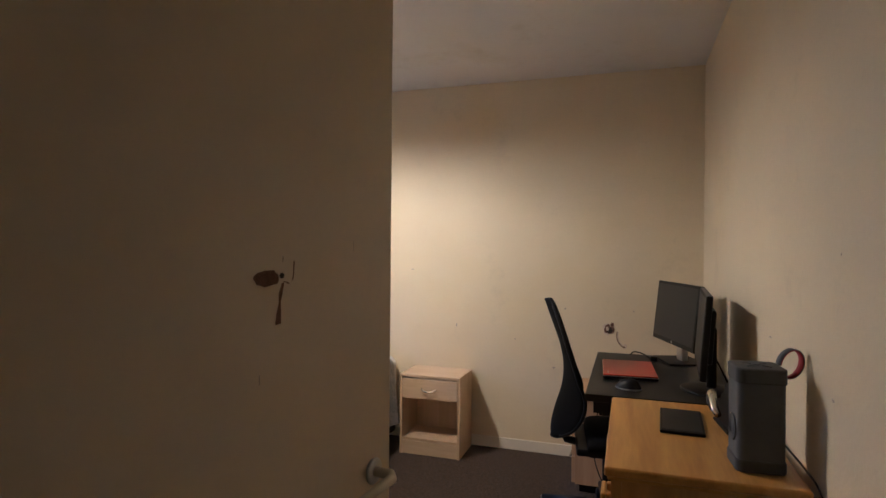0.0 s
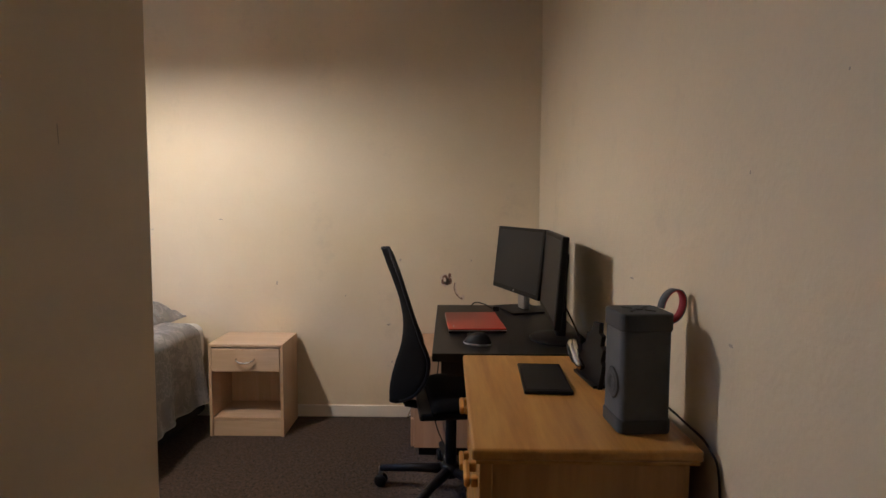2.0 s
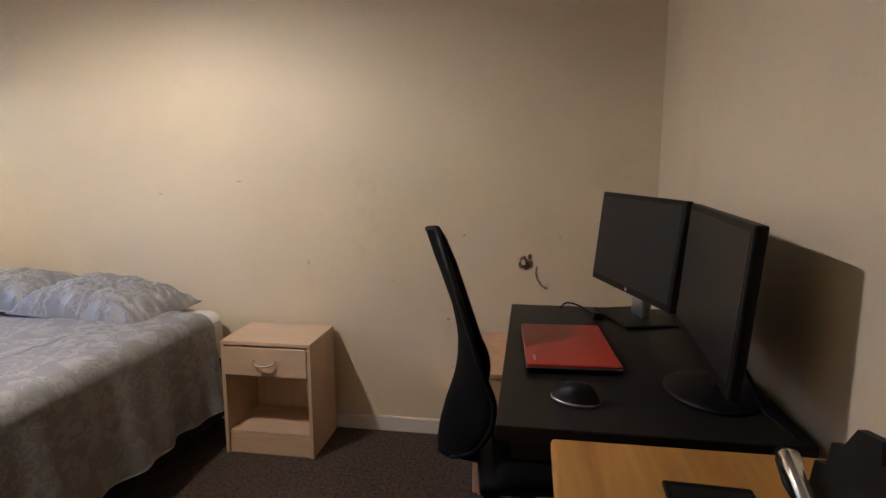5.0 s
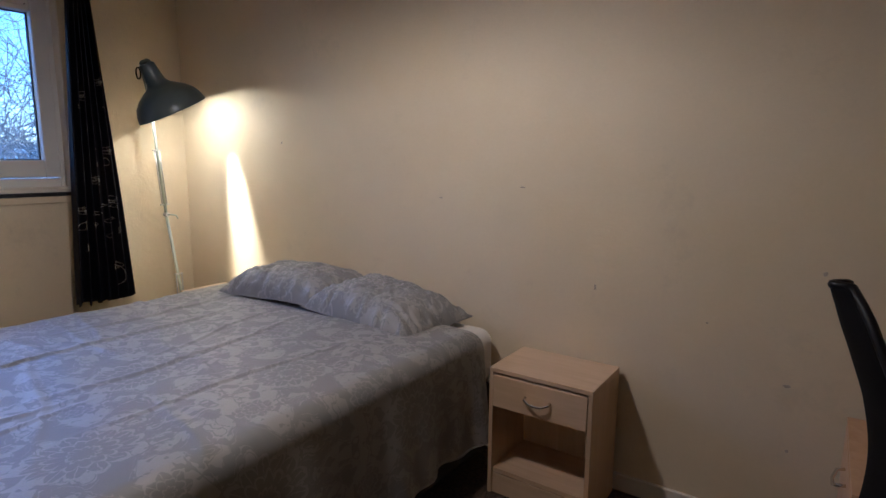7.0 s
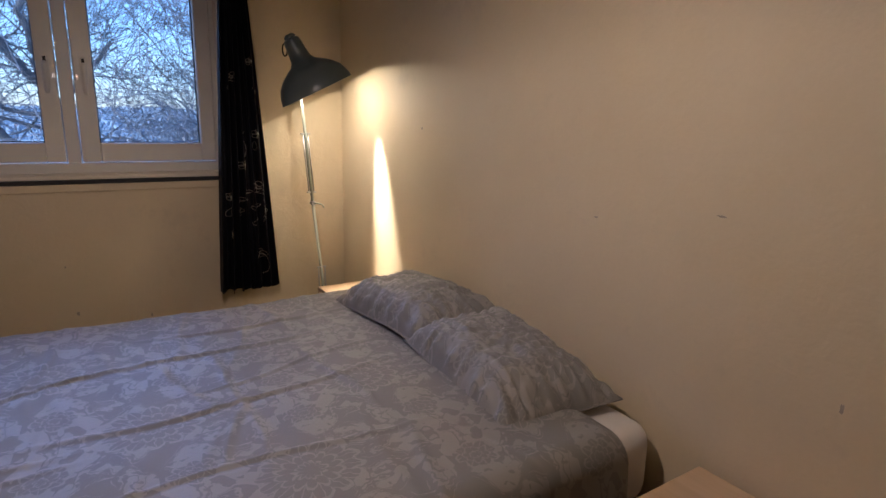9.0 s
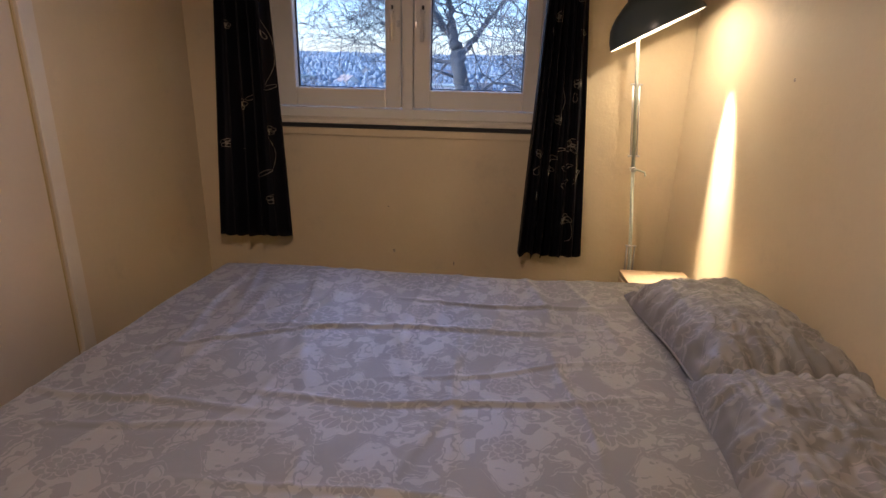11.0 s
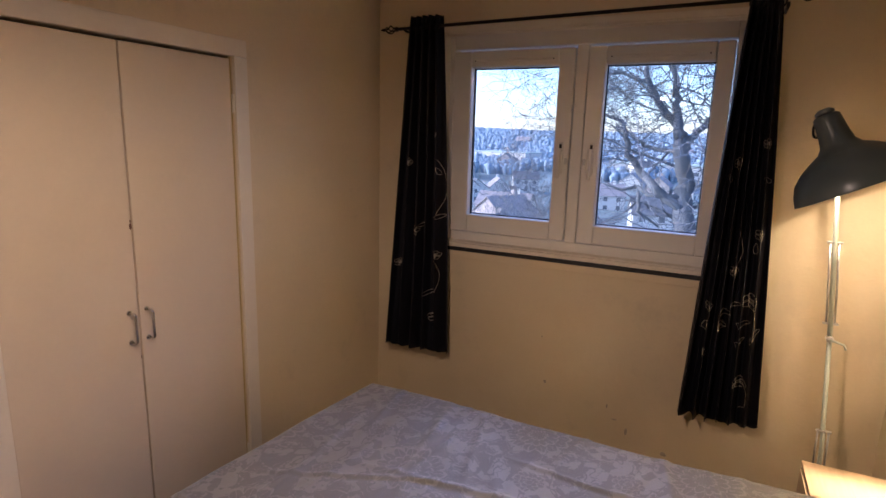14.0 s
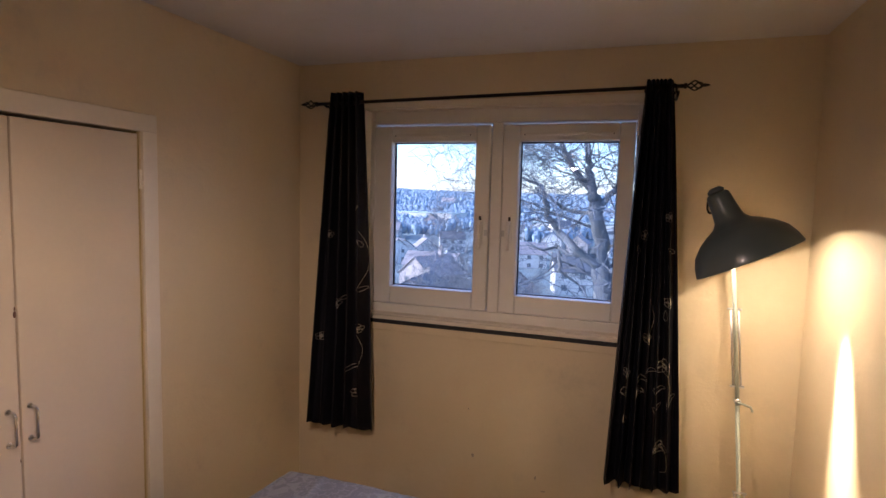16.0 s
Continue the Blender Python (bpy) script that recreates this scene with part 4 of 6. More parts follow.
def speaker():
    e = thing("portable_speaker", (0.873, 0.955, 0.770), "tall dark grey rubber-edged portable speaker with red strap", "speaker", "", 4)
    w = 0.0535

    bm = boxed((-w, -w, 0.030), (w, w, 0.214))
    vert = [ed for ed in bm.edges if abs(ed.verts[0].co.z - ed.verts[1].co.z) > 0.1]
    bmesh.ops.bevel(bm, geom=vert, offset=0.016, segments=5, profile=0.5, affect='EDGES')
    part("grille", bm, "grey_cloth", e, "dark grey cloth grille", False)
    for nm, z0, z1 in (("bottom_cap", 0.0, 0.030), ("top_cap", 0.214, 0.252)):
        bm = boxed((-w - 0.003, -w - 0.003, z0), (w + 0.003, w + 0.003, z1))
        vert = [ed for ed in bm.edges if abs(ed.verts[0].co.z - ed.verts[1].co.z) > 0.01]
        bmesh.ops.bevel(bm, geom=vert, offset=0.018, segments=5, profile=0.5, affect='EDGES')
        flat = [ed for ed in bm.edges if abs(ed.verts[0].co.z - ed.verts[1].co.z) < 0.001]
        bmesh.ops.bevel(bm, geom=flat, offset=0.004, segments=2, profile=0.5, affect='EDGES')
        part(nm, bm, "grey_rubber", e, "moulded rubber cap")
    for k in range(5):
        a = math.radians(90 * k + 45)
        if k < 4:
            part("button", boxed((-0.012, -0.003, 0.252), (0.012, 0.003, 0.2545), 0.001, 1, Matrix.Translation((0.026 * math.cos(a), 0.026 * math.sin(a), 0)) @ pose(0, 0, 0, 0, 0, 90 * k + 45)), "grey_rubber", e)
        else:
            part("button", cylinder((0, 0, 0.252), (0, 0, 0.255), 0.009, 18, 0.001), "grey_rubber", e)
    ring = lathe([(0.014, 0), (0.024, 0), (0.026, 0.002), (0.022, 0.004), (0.017, 0.0025), (0.014, 0.004)], 32, Matrix.Translation((-w, -0.008, 0.098)) @ pose(0, 0, 0, 0, -90, 0) @ Matrix.Diagonal((1.3, 1.3, 1, 1)))
    part("bass_port", ring, "grey_rubber", e, "round ribbed port", True)
    part("port_centre", lathe([(0, 0.003), (0.006, 0.003), (0.012, 0.001)], 24, Matrix.Translation((-w - 0.0005, -0.008, 0.098)) @ pose(0, 0, 0, 0, -90, 0)), "strap_grey", e, "small grey centre")
    # carrying strap: a loop on the far corner, grey outside and red inside
    cpt = Vector((0.077, 0.008, 0.258))
    flat, across = Vector((0.97, 0.23, 0)), Vector((-0.23, 0.97, 0)) * 0.010

    def strap(off):
        b = bmesh.new()
        lft, rgt = [], []
        for k in range(27):
            a = radians(-125 + 310 * k / 26)
            p = cpt + flat * ((0.030 - off) * math.cos(a) + 0.006 * math.sin(a)) + Vector((0, 0, (0.037 - off) * math.sin(a)))
            lft.append(b.verts.new(p - across)); rgt.append(b.verts.new(p + across))
        for k in range(26):
            b.faces.new((lft[k], lft[k + 1], rgt[k + 1], rgt[k]))
        return b
    for nm, off, mt in (("strap_outside", 0.0, "strap_grey"), ("strap_lining", 0.0025, "strap_red")):
        s = part(nm, strap(off), mt, e, "", True)
        md = s.modifiers.new("thickness", 'SOLIDIFY')
        md.thickness = 0.0018
    return e


def pad():
    e = thing("tablet", (0.728, 1.270, 0.770), "thin black tablet lying flat on the chest", "tablet", "", -3)
    part("body", boxed((-0.062, -0.128, 0), (0.062, 0.128, 0.009), 0.004, 2), "black_plastic", e)
    part("screen", boxed((-0.055, -0.112, 0.0092), (0.055, 0.112, 0.0096)), "screen", e)
    return e


def stand():
    """Leaning stepped plate with a silver gadget clipped in it."""
    e = thing("gadget_stand", (0.890, 1.275, 0.770), "black notched desk stand holding a silver gadget", "stand", "", 6)
    out = [(-0.085, 0.0), (0.085, 0.0), (0.085, 0.05), (0.075, 0.055), (0.075, 0.085), (0.055, 0.09), (0.055, 0.12), (0.035, 0.125), (0.02, 0.155), (-0.02, 0.16), (-0.028, 0.135), (-0.05, 0.13), (-0.052, 0.105), (-0.075, 0.10), (-0.07, 0.07), (-0.085, 0.06)]
    bm = bmesh.new()
    lean = math.tan(radians(9))
    va = [bm.verts.new((-0.045 + z * lean, yy, z)) for yy, z in out]
    vb = [bm.verts.new((-0.033 + z * lean, yy, z)) for yy, z in out]
    bm.faces.new(va); bm.faces.new(vb[::-1])
    for k in range(len(out)):
        bm.faces.new((va[k], va[(k + 1) % len(out)], vb[(k + 1) % len(out)], vb[k]))
    part("plate", bm, "black_plastic", e)
    part("foot", boxed((-0.055, -0.08, 0), (0.050, 0.08, 0.008), 0.003), "black_plastic", e)
    part("back_leg", boxed((0.030, -0.07, 0.008), (0.044, 0.07, 0.075), 0.003), "black_plastic", e)
    g = bmesh.new()
    pts = [(-0.052, 0.115, 0.070), (-0.056, 0.090, 0.078), (-0.060, 0.062, 0.064), (-0.060, 0.035, 0.044), (-0.058, 0.005, 0.034)]
    tube(g, pts, [0.010, 0.015, 0.012, 0.013, 0.010], 12)
    gd = part("gadget", g, "chrome", e, "polished silver gadget body", True)
    part("gadget_grip", tubed([(-0.068, 0.095, 0.074), (-0.072, 0.062, 0.060), (-0.071, 0.030, 0.042)], [0.004, 0.007, 0.004], 8), "black_plastic", gd, "", True)
    return e


laptop(), mouse(), speaker(), pad(), stand()


def cable(name, pts, r, label, plug=None, parent=None):
    fine = []
    pts = [Vector(p) for p in pts]
    ext = [pts[0]] + pts + [pts[-1]]
    for k in range(1, len(ext) - 2):
        for s in range(6):
            t = s / 6
            a, b, c, d = ext[k - 1], ext[k], ext[k + 1], ext[k + 2]
            fine.append(0.5 * ((2 * b) + (c - a) * t + (2 * a - 5 * b + 4 * c - d) * t * t + (3 * b - a - 3 * c + d) * t ** 3))
    fine.append(pts[-1])
    e = thing(name, tuple(pts[0]), label, "cable")
    o = pts[0]
    part("wire", tubed([p - o for p in fine], r, 8), "black_plastic", e, "", True)
    if plug:
        part("plug", boxed(*plug, 0.004, 2, Matrix.Translation(-o)), "black_plastic", e)
    return e


cable("power_cable", [(0.58, 2.46, DZ + 0.004), (0.60, 2.485, DZ + 0.016), (0.64, 2.47, DZ + 0.012), (0.675, 2.40, DZ + 0.004), (0.69, 2.36, DZ + 0.006)], 0.003, "short black cable with a plug on the desk", ((0.675, 2.335, DZ), (0.705, 2.37, DZ + 0.022)))
cable("hanging_cable", [(0.44, 2.46, 0.70), (0.42, 2.455, 0.45), (0.40, 2.45, 0.30), (0.41, 2.45, 0.18), (0.45, 2.44, 0.08), (0.50, 2.42, 0.006)], 0.003, "black cable hanging below the desk", ((0.385, 2.44, 0.27), (0.415, 2.46, 0.31)))
cable("monitor_cable", [(0.90, 1.84, DZ + 0.12), (0.94, 1.80, DZ + 0.03), (0.93, 1.70, DZ + 0.006), (0.95, 1.60, DZ + 0.006)], 0.0035, "black monitor cable behind the stand")
cable("wall_cable", [(0.975, 1.25, 0.776), (0.978, 1.10, 0.776), (0.980, 0.95, 0.776), (0.976, 0.83, 0.772), (0.984, 0.80, 0.70), (0.985, 0.80, 0.40), (0.97, 0.80, 0.01)], 0.0025, "black cable running down the wall side")


# ---- office chair ----
def office_chair():
    ox, oy = 0.495, 1.98
    e = thing("office_chair", (ox - 0.012, oy + 0.145, 0), "black mesh office chair with curved back, pushed to the desk", "office chair", "", 7)
    centre = [(0.43, 0.236), (0.47, 0.236), (0.55, 0.252), (0.66, 0.285), (0.76, 0.293), (0.86, 0.276), (0.95, 0.245), (1.03, 0.216), (1.085, 0.200)]
    edge = [(0.43, 0.262), (0.47, 0.325), (0.55, 0.372), (0.63, 0.382), (0.71, 0.352), (0.83, 0.314), (0.95, 0.276), (1.03, 0.246), (1.085, 0.222)]

    def curve(table, x):
        """Smooth look-up through (x, y) pairs."""
        k = max(1, next((n for n, (a, _) in enumerate(table) if a > x), len(table) - 1))
        (xa, ya), (xb, yb) = table[k - 1], table[k]
        ym, yn = table[max(k - 2, 0)][1], table[min(k + 1, len(table) - 1)][1]
        s = min(1.0, max(0.0, (x - xa) / (xb - xa)))
        return 0.5 * (2 * ya + (yb - ym) * s + (2 * ym - 5 * ya + 4 * yb - yn) * s * s + (3 * ya - ym - 3 * yb + yn) * s ** 3)

    def f(i, j):
        v = 2 * i - 1
        z = 0.420 + 0.645 * j
        hw = 0.175 * max(0.02, 1 - abs(2 * j - 1) ** 3.0) ** 0.5 * (1.08 - 0.35 * j)
        c, g = curve(centre, z), curve(edge, z)
        return Vector((c + (g - c) * v * v - ox, v * hw, z))
    back = part("backrest", sheet(21, 64, f), "black_mesh", e, "curved black mesh backrest", True)
    md = back.modifiers.new("thickness", 'SOLIDIFY')
    md.thickness, md.offset = 0.010, 0
    rim = [f(i / 20, 0) for i in range(21)] + [f(1, j / 30) for j in range(1, 31)] + [f(1 - i / 20, 1) for i in range(1, 21)] + [f(0, 1 - j / 30) for j in range(1, 30)]
    part("back_frame", tubed(rim, 0.008, 8, True), "black_plastic", e, "", True)
    spine = bmesh.new()
    tube(spine, [(-0.222, 0, 0.52), (-0.225, 0, 0.47), (-0.19, 0, 0.405), (-0.08, 0, 0.385), (0.02, 0, 0.385)], [0.012, 0.016, 0.018, 0.020, 0.02], 10)
    part("back_support", spine, "black_plastic", e, "", True)

    def g(i, j):
        u, v = 2 * i - 1, 2 * j - 1
        r = (1 - abs(u) ** 4) * (1 - abs(v) ** 4)
        return Vector((0.10 + u * 0.205, v * 0.225, 0.425 + 0.055 * max(r, 0) ** 0.5 - 0.015 * u))
    seat = part("seat", sheet(24, 24, g), "black_mesh", e, "padded black seat", True)
    sd = seat.modifiers.new("thickness", 'SOLIDIFY')
    sd.thickness = 0.02
    part("seat_pan", boxed((-0.15, -0.20, 0.395), (0.27, 0.20, 0.425), 0.01), "black_plastic", e)
    part("mechanism", boxed((-0.09, -0.07, 0.345), (0.11, 0.07, 0.395), 0.008), "black_plastic", e)
    part("gas_lift", cylinder((0, 0, 0.10), (0, 0, 0.35), 0.024, 18, 0.003), "black_plastic", e, "", True)
    part("hub", cylinder((0, 0, 0.075), (0, 0, 0.135), 0.045, 20, 0.01), "black_plastic", e, "", True)
    part("lever", tubed([(0.02, 0.05, 0.37), (0.03, 0.20, 0.365), (0.03, 0.25, 0.36)], 0.006, 8), "black_plastic", e, "", True)
    for k in range(5):
        a = radians(163 + 72 * k)
        dx, dy = math.cos(a), math.sin(a)
        lg = bmesh.new()
        tube(lg, [(0.03 * dx, 0.03 * dy, 0.105), (0.16 * dx, 0.16 * dy, 0.098), (0.315 * dx, 0.315 * dy, 0.080)], [0.024, 0.020, 0.015], 8)
        leg = part("leg", lg, "black_plastic", e, "", True)
        for s in (-1, 1):
            c = Vector((0.315 * dx - s * 0.014 * dy, 0.315 * dy + s * 0.014 * dx, 0.027))
            n = Vector((-dy, dx, 0)) * (0.009 * s)
            part("castor_wheel", cylinder(c - n, c + n, 0.027, 18, 0.004), "black_plastic", leg, "twin plastic castor", True)
        part("castor_stem", cylinder((0.315 * dx, 0.315 * dy, 0.03), (0.315 * dx, 0.315 * dy, 0.085), 0.009, 10), "silver", leg)
    return e


office_chair()


# ---- floor lamp ----
LAMP_C = Vector((-2.865, 2.715, 1.520))                    # middle of the shade's rim
LAMP_N = Vector((0.10, 0.44, -0.89)).normalized()          # the way its mouth faces


def floor_lamp():
    base = Vector((-2.985, 2.775, 0))
    e = thing("floor_lamp", tuple(base), "tall grey-blue architect floor lamp with lit enamel shade", "floor lamp")
    foot = lathe([(0, 0), (0.125, 0), (0.13, 0.006), (0.12, 0.016), (0.04, 0.026), (0.02, 0.05), (0, 0.05)], 36)
    part("foot", foot, "pole", e, "", True)
    p = [Vector((0, 0, 0.04)), Vector((-0.015, -0.006, 0.50)), Vector((-0.075, -0.030, 0.93)), Vector((-0.058, -0.075, 1.40)), Vector((-0.050, -0.095, 1.575))]

    def bars(a, b, gap, r):
        d = (b - a).normalized()
        s = d.cross(Vector((1, 0, 0))).normalized() * gap
        bm = bmesh.new()
        tube(bm, [a + s, b + s], r, 8); tube(bm, [a - s, b - s], r, 8)
        return bm
    part("lower_pole", tubed([p[0], p[1], p[2]], 0.0085, 10), "pole", e, "", True)
    part("upper_pole", tubed([p[2], p[3], p[4]], 0.0085, 10), "pole", e, "", True)
    sp = part("spring", bars(p[1] + Vector((0, 0, -0.12)), p[1] + Vector((-0.006, -0.002, 0.075)), 0.018, 0.0042), "silver", e, "pair of thin steel springs", True)
    q0, q1 = p[2].lerp(p[3], 0.13), p[2].lerp(p[3], 0.80)
    part("spring", bars(q0, q1, 0.014, 0.0038), "silver", e, "pair of thin steel springs", True)
    for q in (q0, q1, p[1] + Vector((-0.006, -0.002, 0.075))):
        part("spring_bracket", boxed((q.x - 0.006, q.y - 0.026, q.z - 0.004), (q.x + 0.006, q.y + 0.026, q.z + 0.004), 0.002), "silver", e)
    part("knuckle", cylinder(p[2] + Vector((-0.014, 0, 0)), p[2] + Vector((0.018, 0, 0)), 0.013, 16, 0.002), "silver", e)
    part("wing_screw", tubed([p[2] + Vector((0.018, 0, 0)), p[2] + Vector((0.034, 0.012, 0.002)), p[2] + Vector((0.036, 0.042, -0.006)), p[2] + Vector((0.036, 0.05, -0.024))], 0.0045, 8), "pole", e, "", True)
    # shade: bell with a narrow neck
    m = Matrix.Translation(LAMP_C - base) @ LAMP_N.to_track_quat('-Z', 'Y').to_matrix().to_4x4()
    outer = [(0.188, 0.0), (0.188, 0.004), (0.181, 0.035), (0.164, 0.072), (0.132, 0.105), (0.095, 0.130), (0.066, 0.146), (0.052, 0.165), (0.046, 0.20), (0.042, 0.245), (0.040, 0.262)]
    part("shade", lathe(outer + [(0.034, 0.268), (0, 0.269)], 56, m), "lamp", e, "grey-blue enamelled bell shade", True)
    inner = [(r - 0.0035, z) for r, z in outer[:8]]
    part("shade_lining", lathe([(0.188, -0.001)] + inner + [(0.03, 0.17), (0, 0.17)], 56, m), "lamp_in", e, "white enamel inside of the shade", True)
    part("neck_cap", lathe([(0, 0.268), (0.028, 0.268), (0.030, 0.280), (0.018, 0.290), (0, 0.290)], 24, m), "lamp", e, "", True)
    part("bulb", lathe([(0, 0.045), (0.018, 0.05), (0.029, 0.068), (0.030, 0.085), (0.022, 0.11), (0.014, 0.13), (0.014, 0.165)], 24, m), "bulb", e, "lit warm bulb", True)
    joint = m @ Vector((-0.0, 0.0, 0.20))
    a = p[4]
    part("shade_arm", tubed([a, a + Vector((0.0, -0.012, 0.07)), joint + Vector((-0.075, -0.02, 0.06)), joint + Vector((-0.045, -0.004, 0.0))], 0.007, 10), "pole", e, "", True)
    loop = [joint + Vector((-0.07 + 0.0 * t, -0.040 + 0.012 * math.cos(t), 0.015 + 0.030 * math.sin(t))) for t in [2 * math.pi * k / 18 for k in range(18)]]
    part("flex", tubed(loop, 0.004, 8, True), "black_plastic", e, "black flex loop", True)
    return m, base


lm, lb = floor_lamp()
lamp = new("lamp_light", bpy.data.lights.new("lamp_light", 'POINT'))
lamp.data.energy, lamp.data.shadow_soft_size = LAMP_W, 0.012
lamp.data.color = LAMP_COL
lamp.location = lb + lm @ Vector((0, 0, 0.040))
# the reflector bulb's beam, which grazes the wall
beam = new("lamp_beam", bpy.data.lights.new("lamp_beam", 'SPOT'))
beam.data.energy, beam.data.shadow_soft_size, beam.data.color = SPOT_W, 0.015, LAMP_COL
beam.data.spot_size, beam.data.spot_blend = radians(58), 1.0
at = lb + lm @ Vector((0, 0, 0.038))
beam.matrix_world = look(tuple(at), (-2.685, 3.0, 0.80), 18) @ Matrix.Diagonal((0.36, 1.0, 1.0, 1.0))


# ---- pendant lamp in the middle of the room ----
def pendant_lamp():
    c = Vector((-1.06, 1.79, 2.005))
    e = thing("pendant_lamp", tuple(c), "lit ceiling pendant with a tan cone shade", "pendant lamp")
    sh = part("shade", lathe([(0.135, 0), (0.055, 0.15)], 40), "pendant", e, "tan cloth cone shade", True)
    md = sh.modifiers.new("thickness", 'SOLIDIFY')
    md.thickness = 0.002
    part("shade_ring", tubed([(0.135 * math.cos(a), 0.135 * math.sin(a), 0) for a in [2 * math.pi * k / 40 for k in range(40)]], 0.003, 6, True), "lamp_in", e, "", True)
    part("bulb", lathe([(0, 0.046), (0.018, 0.050), (0.029, 0.066), (0.029, 0.080), (0.018, 0.100), (0.013, 0.115)], 20), "bulb", e, "lit warm bulb", True)
    part("lamp_holder", cylinder((0, 0, 0.115), (0, 0, 0.16), 0.018, 16, 0.003), "lamp_in", e, "", True)
    part("flex", cylinder((0, 0, 0.16), (0, 0, TOP - c.z - 0.02), 0.004, 8), "lamp_in", e)
    part("ceiling_rose", cylinder((0, 0, TOP - c.z - 0.025), (0, 0, TOP - c.z), 0.045, 24, 0.008), "lamp_in", e, "", True)
    return c


pc = pendant_lamp()
pendant = new("pendant_light", bpy.data.lights.new("pendant_light", 'POINT'))
pendant.data.energy, pendant.data.shadow_soft_size, pendant.data.color = PENDANT_W, 0.036, PENDANT_COL
pendant.location = pc + Vector((0, 0, 0.024))


# ---- curtains ----
CX = WEST + 0.125
ROD_Z = 2.185


def curtain_rod():
    e = thing("curtain_rod", (CX, 0.70, ROD_Z - 0.02), "black iron curtain rod with cage finials", "curtain rod")
    o = Vector((CX, 0.70, ROD_Z - 0.02))
    a, b = Vector((CX, 0.765, ROD_Z - 0.012)), Vector((CX, 2.475, ROD_Z + 0.012))
    part("rod", tubed([a - o, b - o], 0.008, 12), "iron", e, "", True)
    for end, s in ((a, -1), (b, 1)):
        fin = bmesh.new()
        for k in range(4):
            pts = []
            for i in range(13):
                t = i / 12
                r = 0.019 * math.sin(math.pi * t) ** 0.8
                g = 2 * math.pi * (k / 4 + 0.5 * t)
                pts.append(end - o + Vector((r * math.cos(g), s * (0.012 + 0.062 * t), r * math.sin(g))))
            tube(fin, pts, 0.0032, 6)
        join(fin, lathe([(0, 0), (0.010, 0), (0.012, 0.006), (0.010, 0.012), (0, 0.012)], 14, Matrix.Translation(end - o) @ Vector((0, s, 0)).to_track_quat('Z', 'X').to_matrix().to_4x4()))
        join(fin, lathe([(0.006, 0), (0.008, 0.004), (0.003, 0.022), (0, 0.026)], 12, Matrix.Translation(end - o + Vector((0, s * 0.074, 0))) @ Vector((0, s, 0)).to_track_quat('Z', 'X').to_matrix().to_4x4()))
        part("finial", fin, "iron", e, "twisted cage finial", True)
    for y in (0.80, 2.455):
        part("bracket", tubed([Vector((WEST - CX, y - 0.70, 0.0)), Vector((-0.02, y - 0.70, 0.0)), Vector((0, y - 0.70, 0.010))], 0.006, 8), "iron", e, "", True)
    return e


def flower(cx, cz, r, rng):
    """Stitched petals as closed loops in the y-z plane."""
    loops = []
    n = 5
    for k in range(n):
        a = 2 * math.pi * k / n + rng.random() * 0.3
        c = (cx + r * 0.55 * math.cos(a), cz + r * 0.55 * math.sin(a))
        loops.append([(c[0] + r * 0.45 * math.cos(t), c[1] + r * 0.42 * math.sin(t)) for t in [2 * math.pi * i / 12 for i in range(12)]])
    loops.append([(cx + r * 0.25 * math.cos(t), cz + r * 0.25 * math.sin(t)) for t in [2 * math.pi * i / 8 for i in range(8)]])
    return loops


def leaf_loop(cx, cz, l, ang):
    out = []
    for i in range(12):
        t = 2 * math.pi * i / 12
        u, v = l * math.cos(t), l * 0.38 * math.sin(t) * (1 - 0.35 * math.cos(t))
        out.append((cx + u * math.cos(ang) - v * math.sin(ang), cz + u * math.sin(ang) + v * math.cos(ang)))
    return out


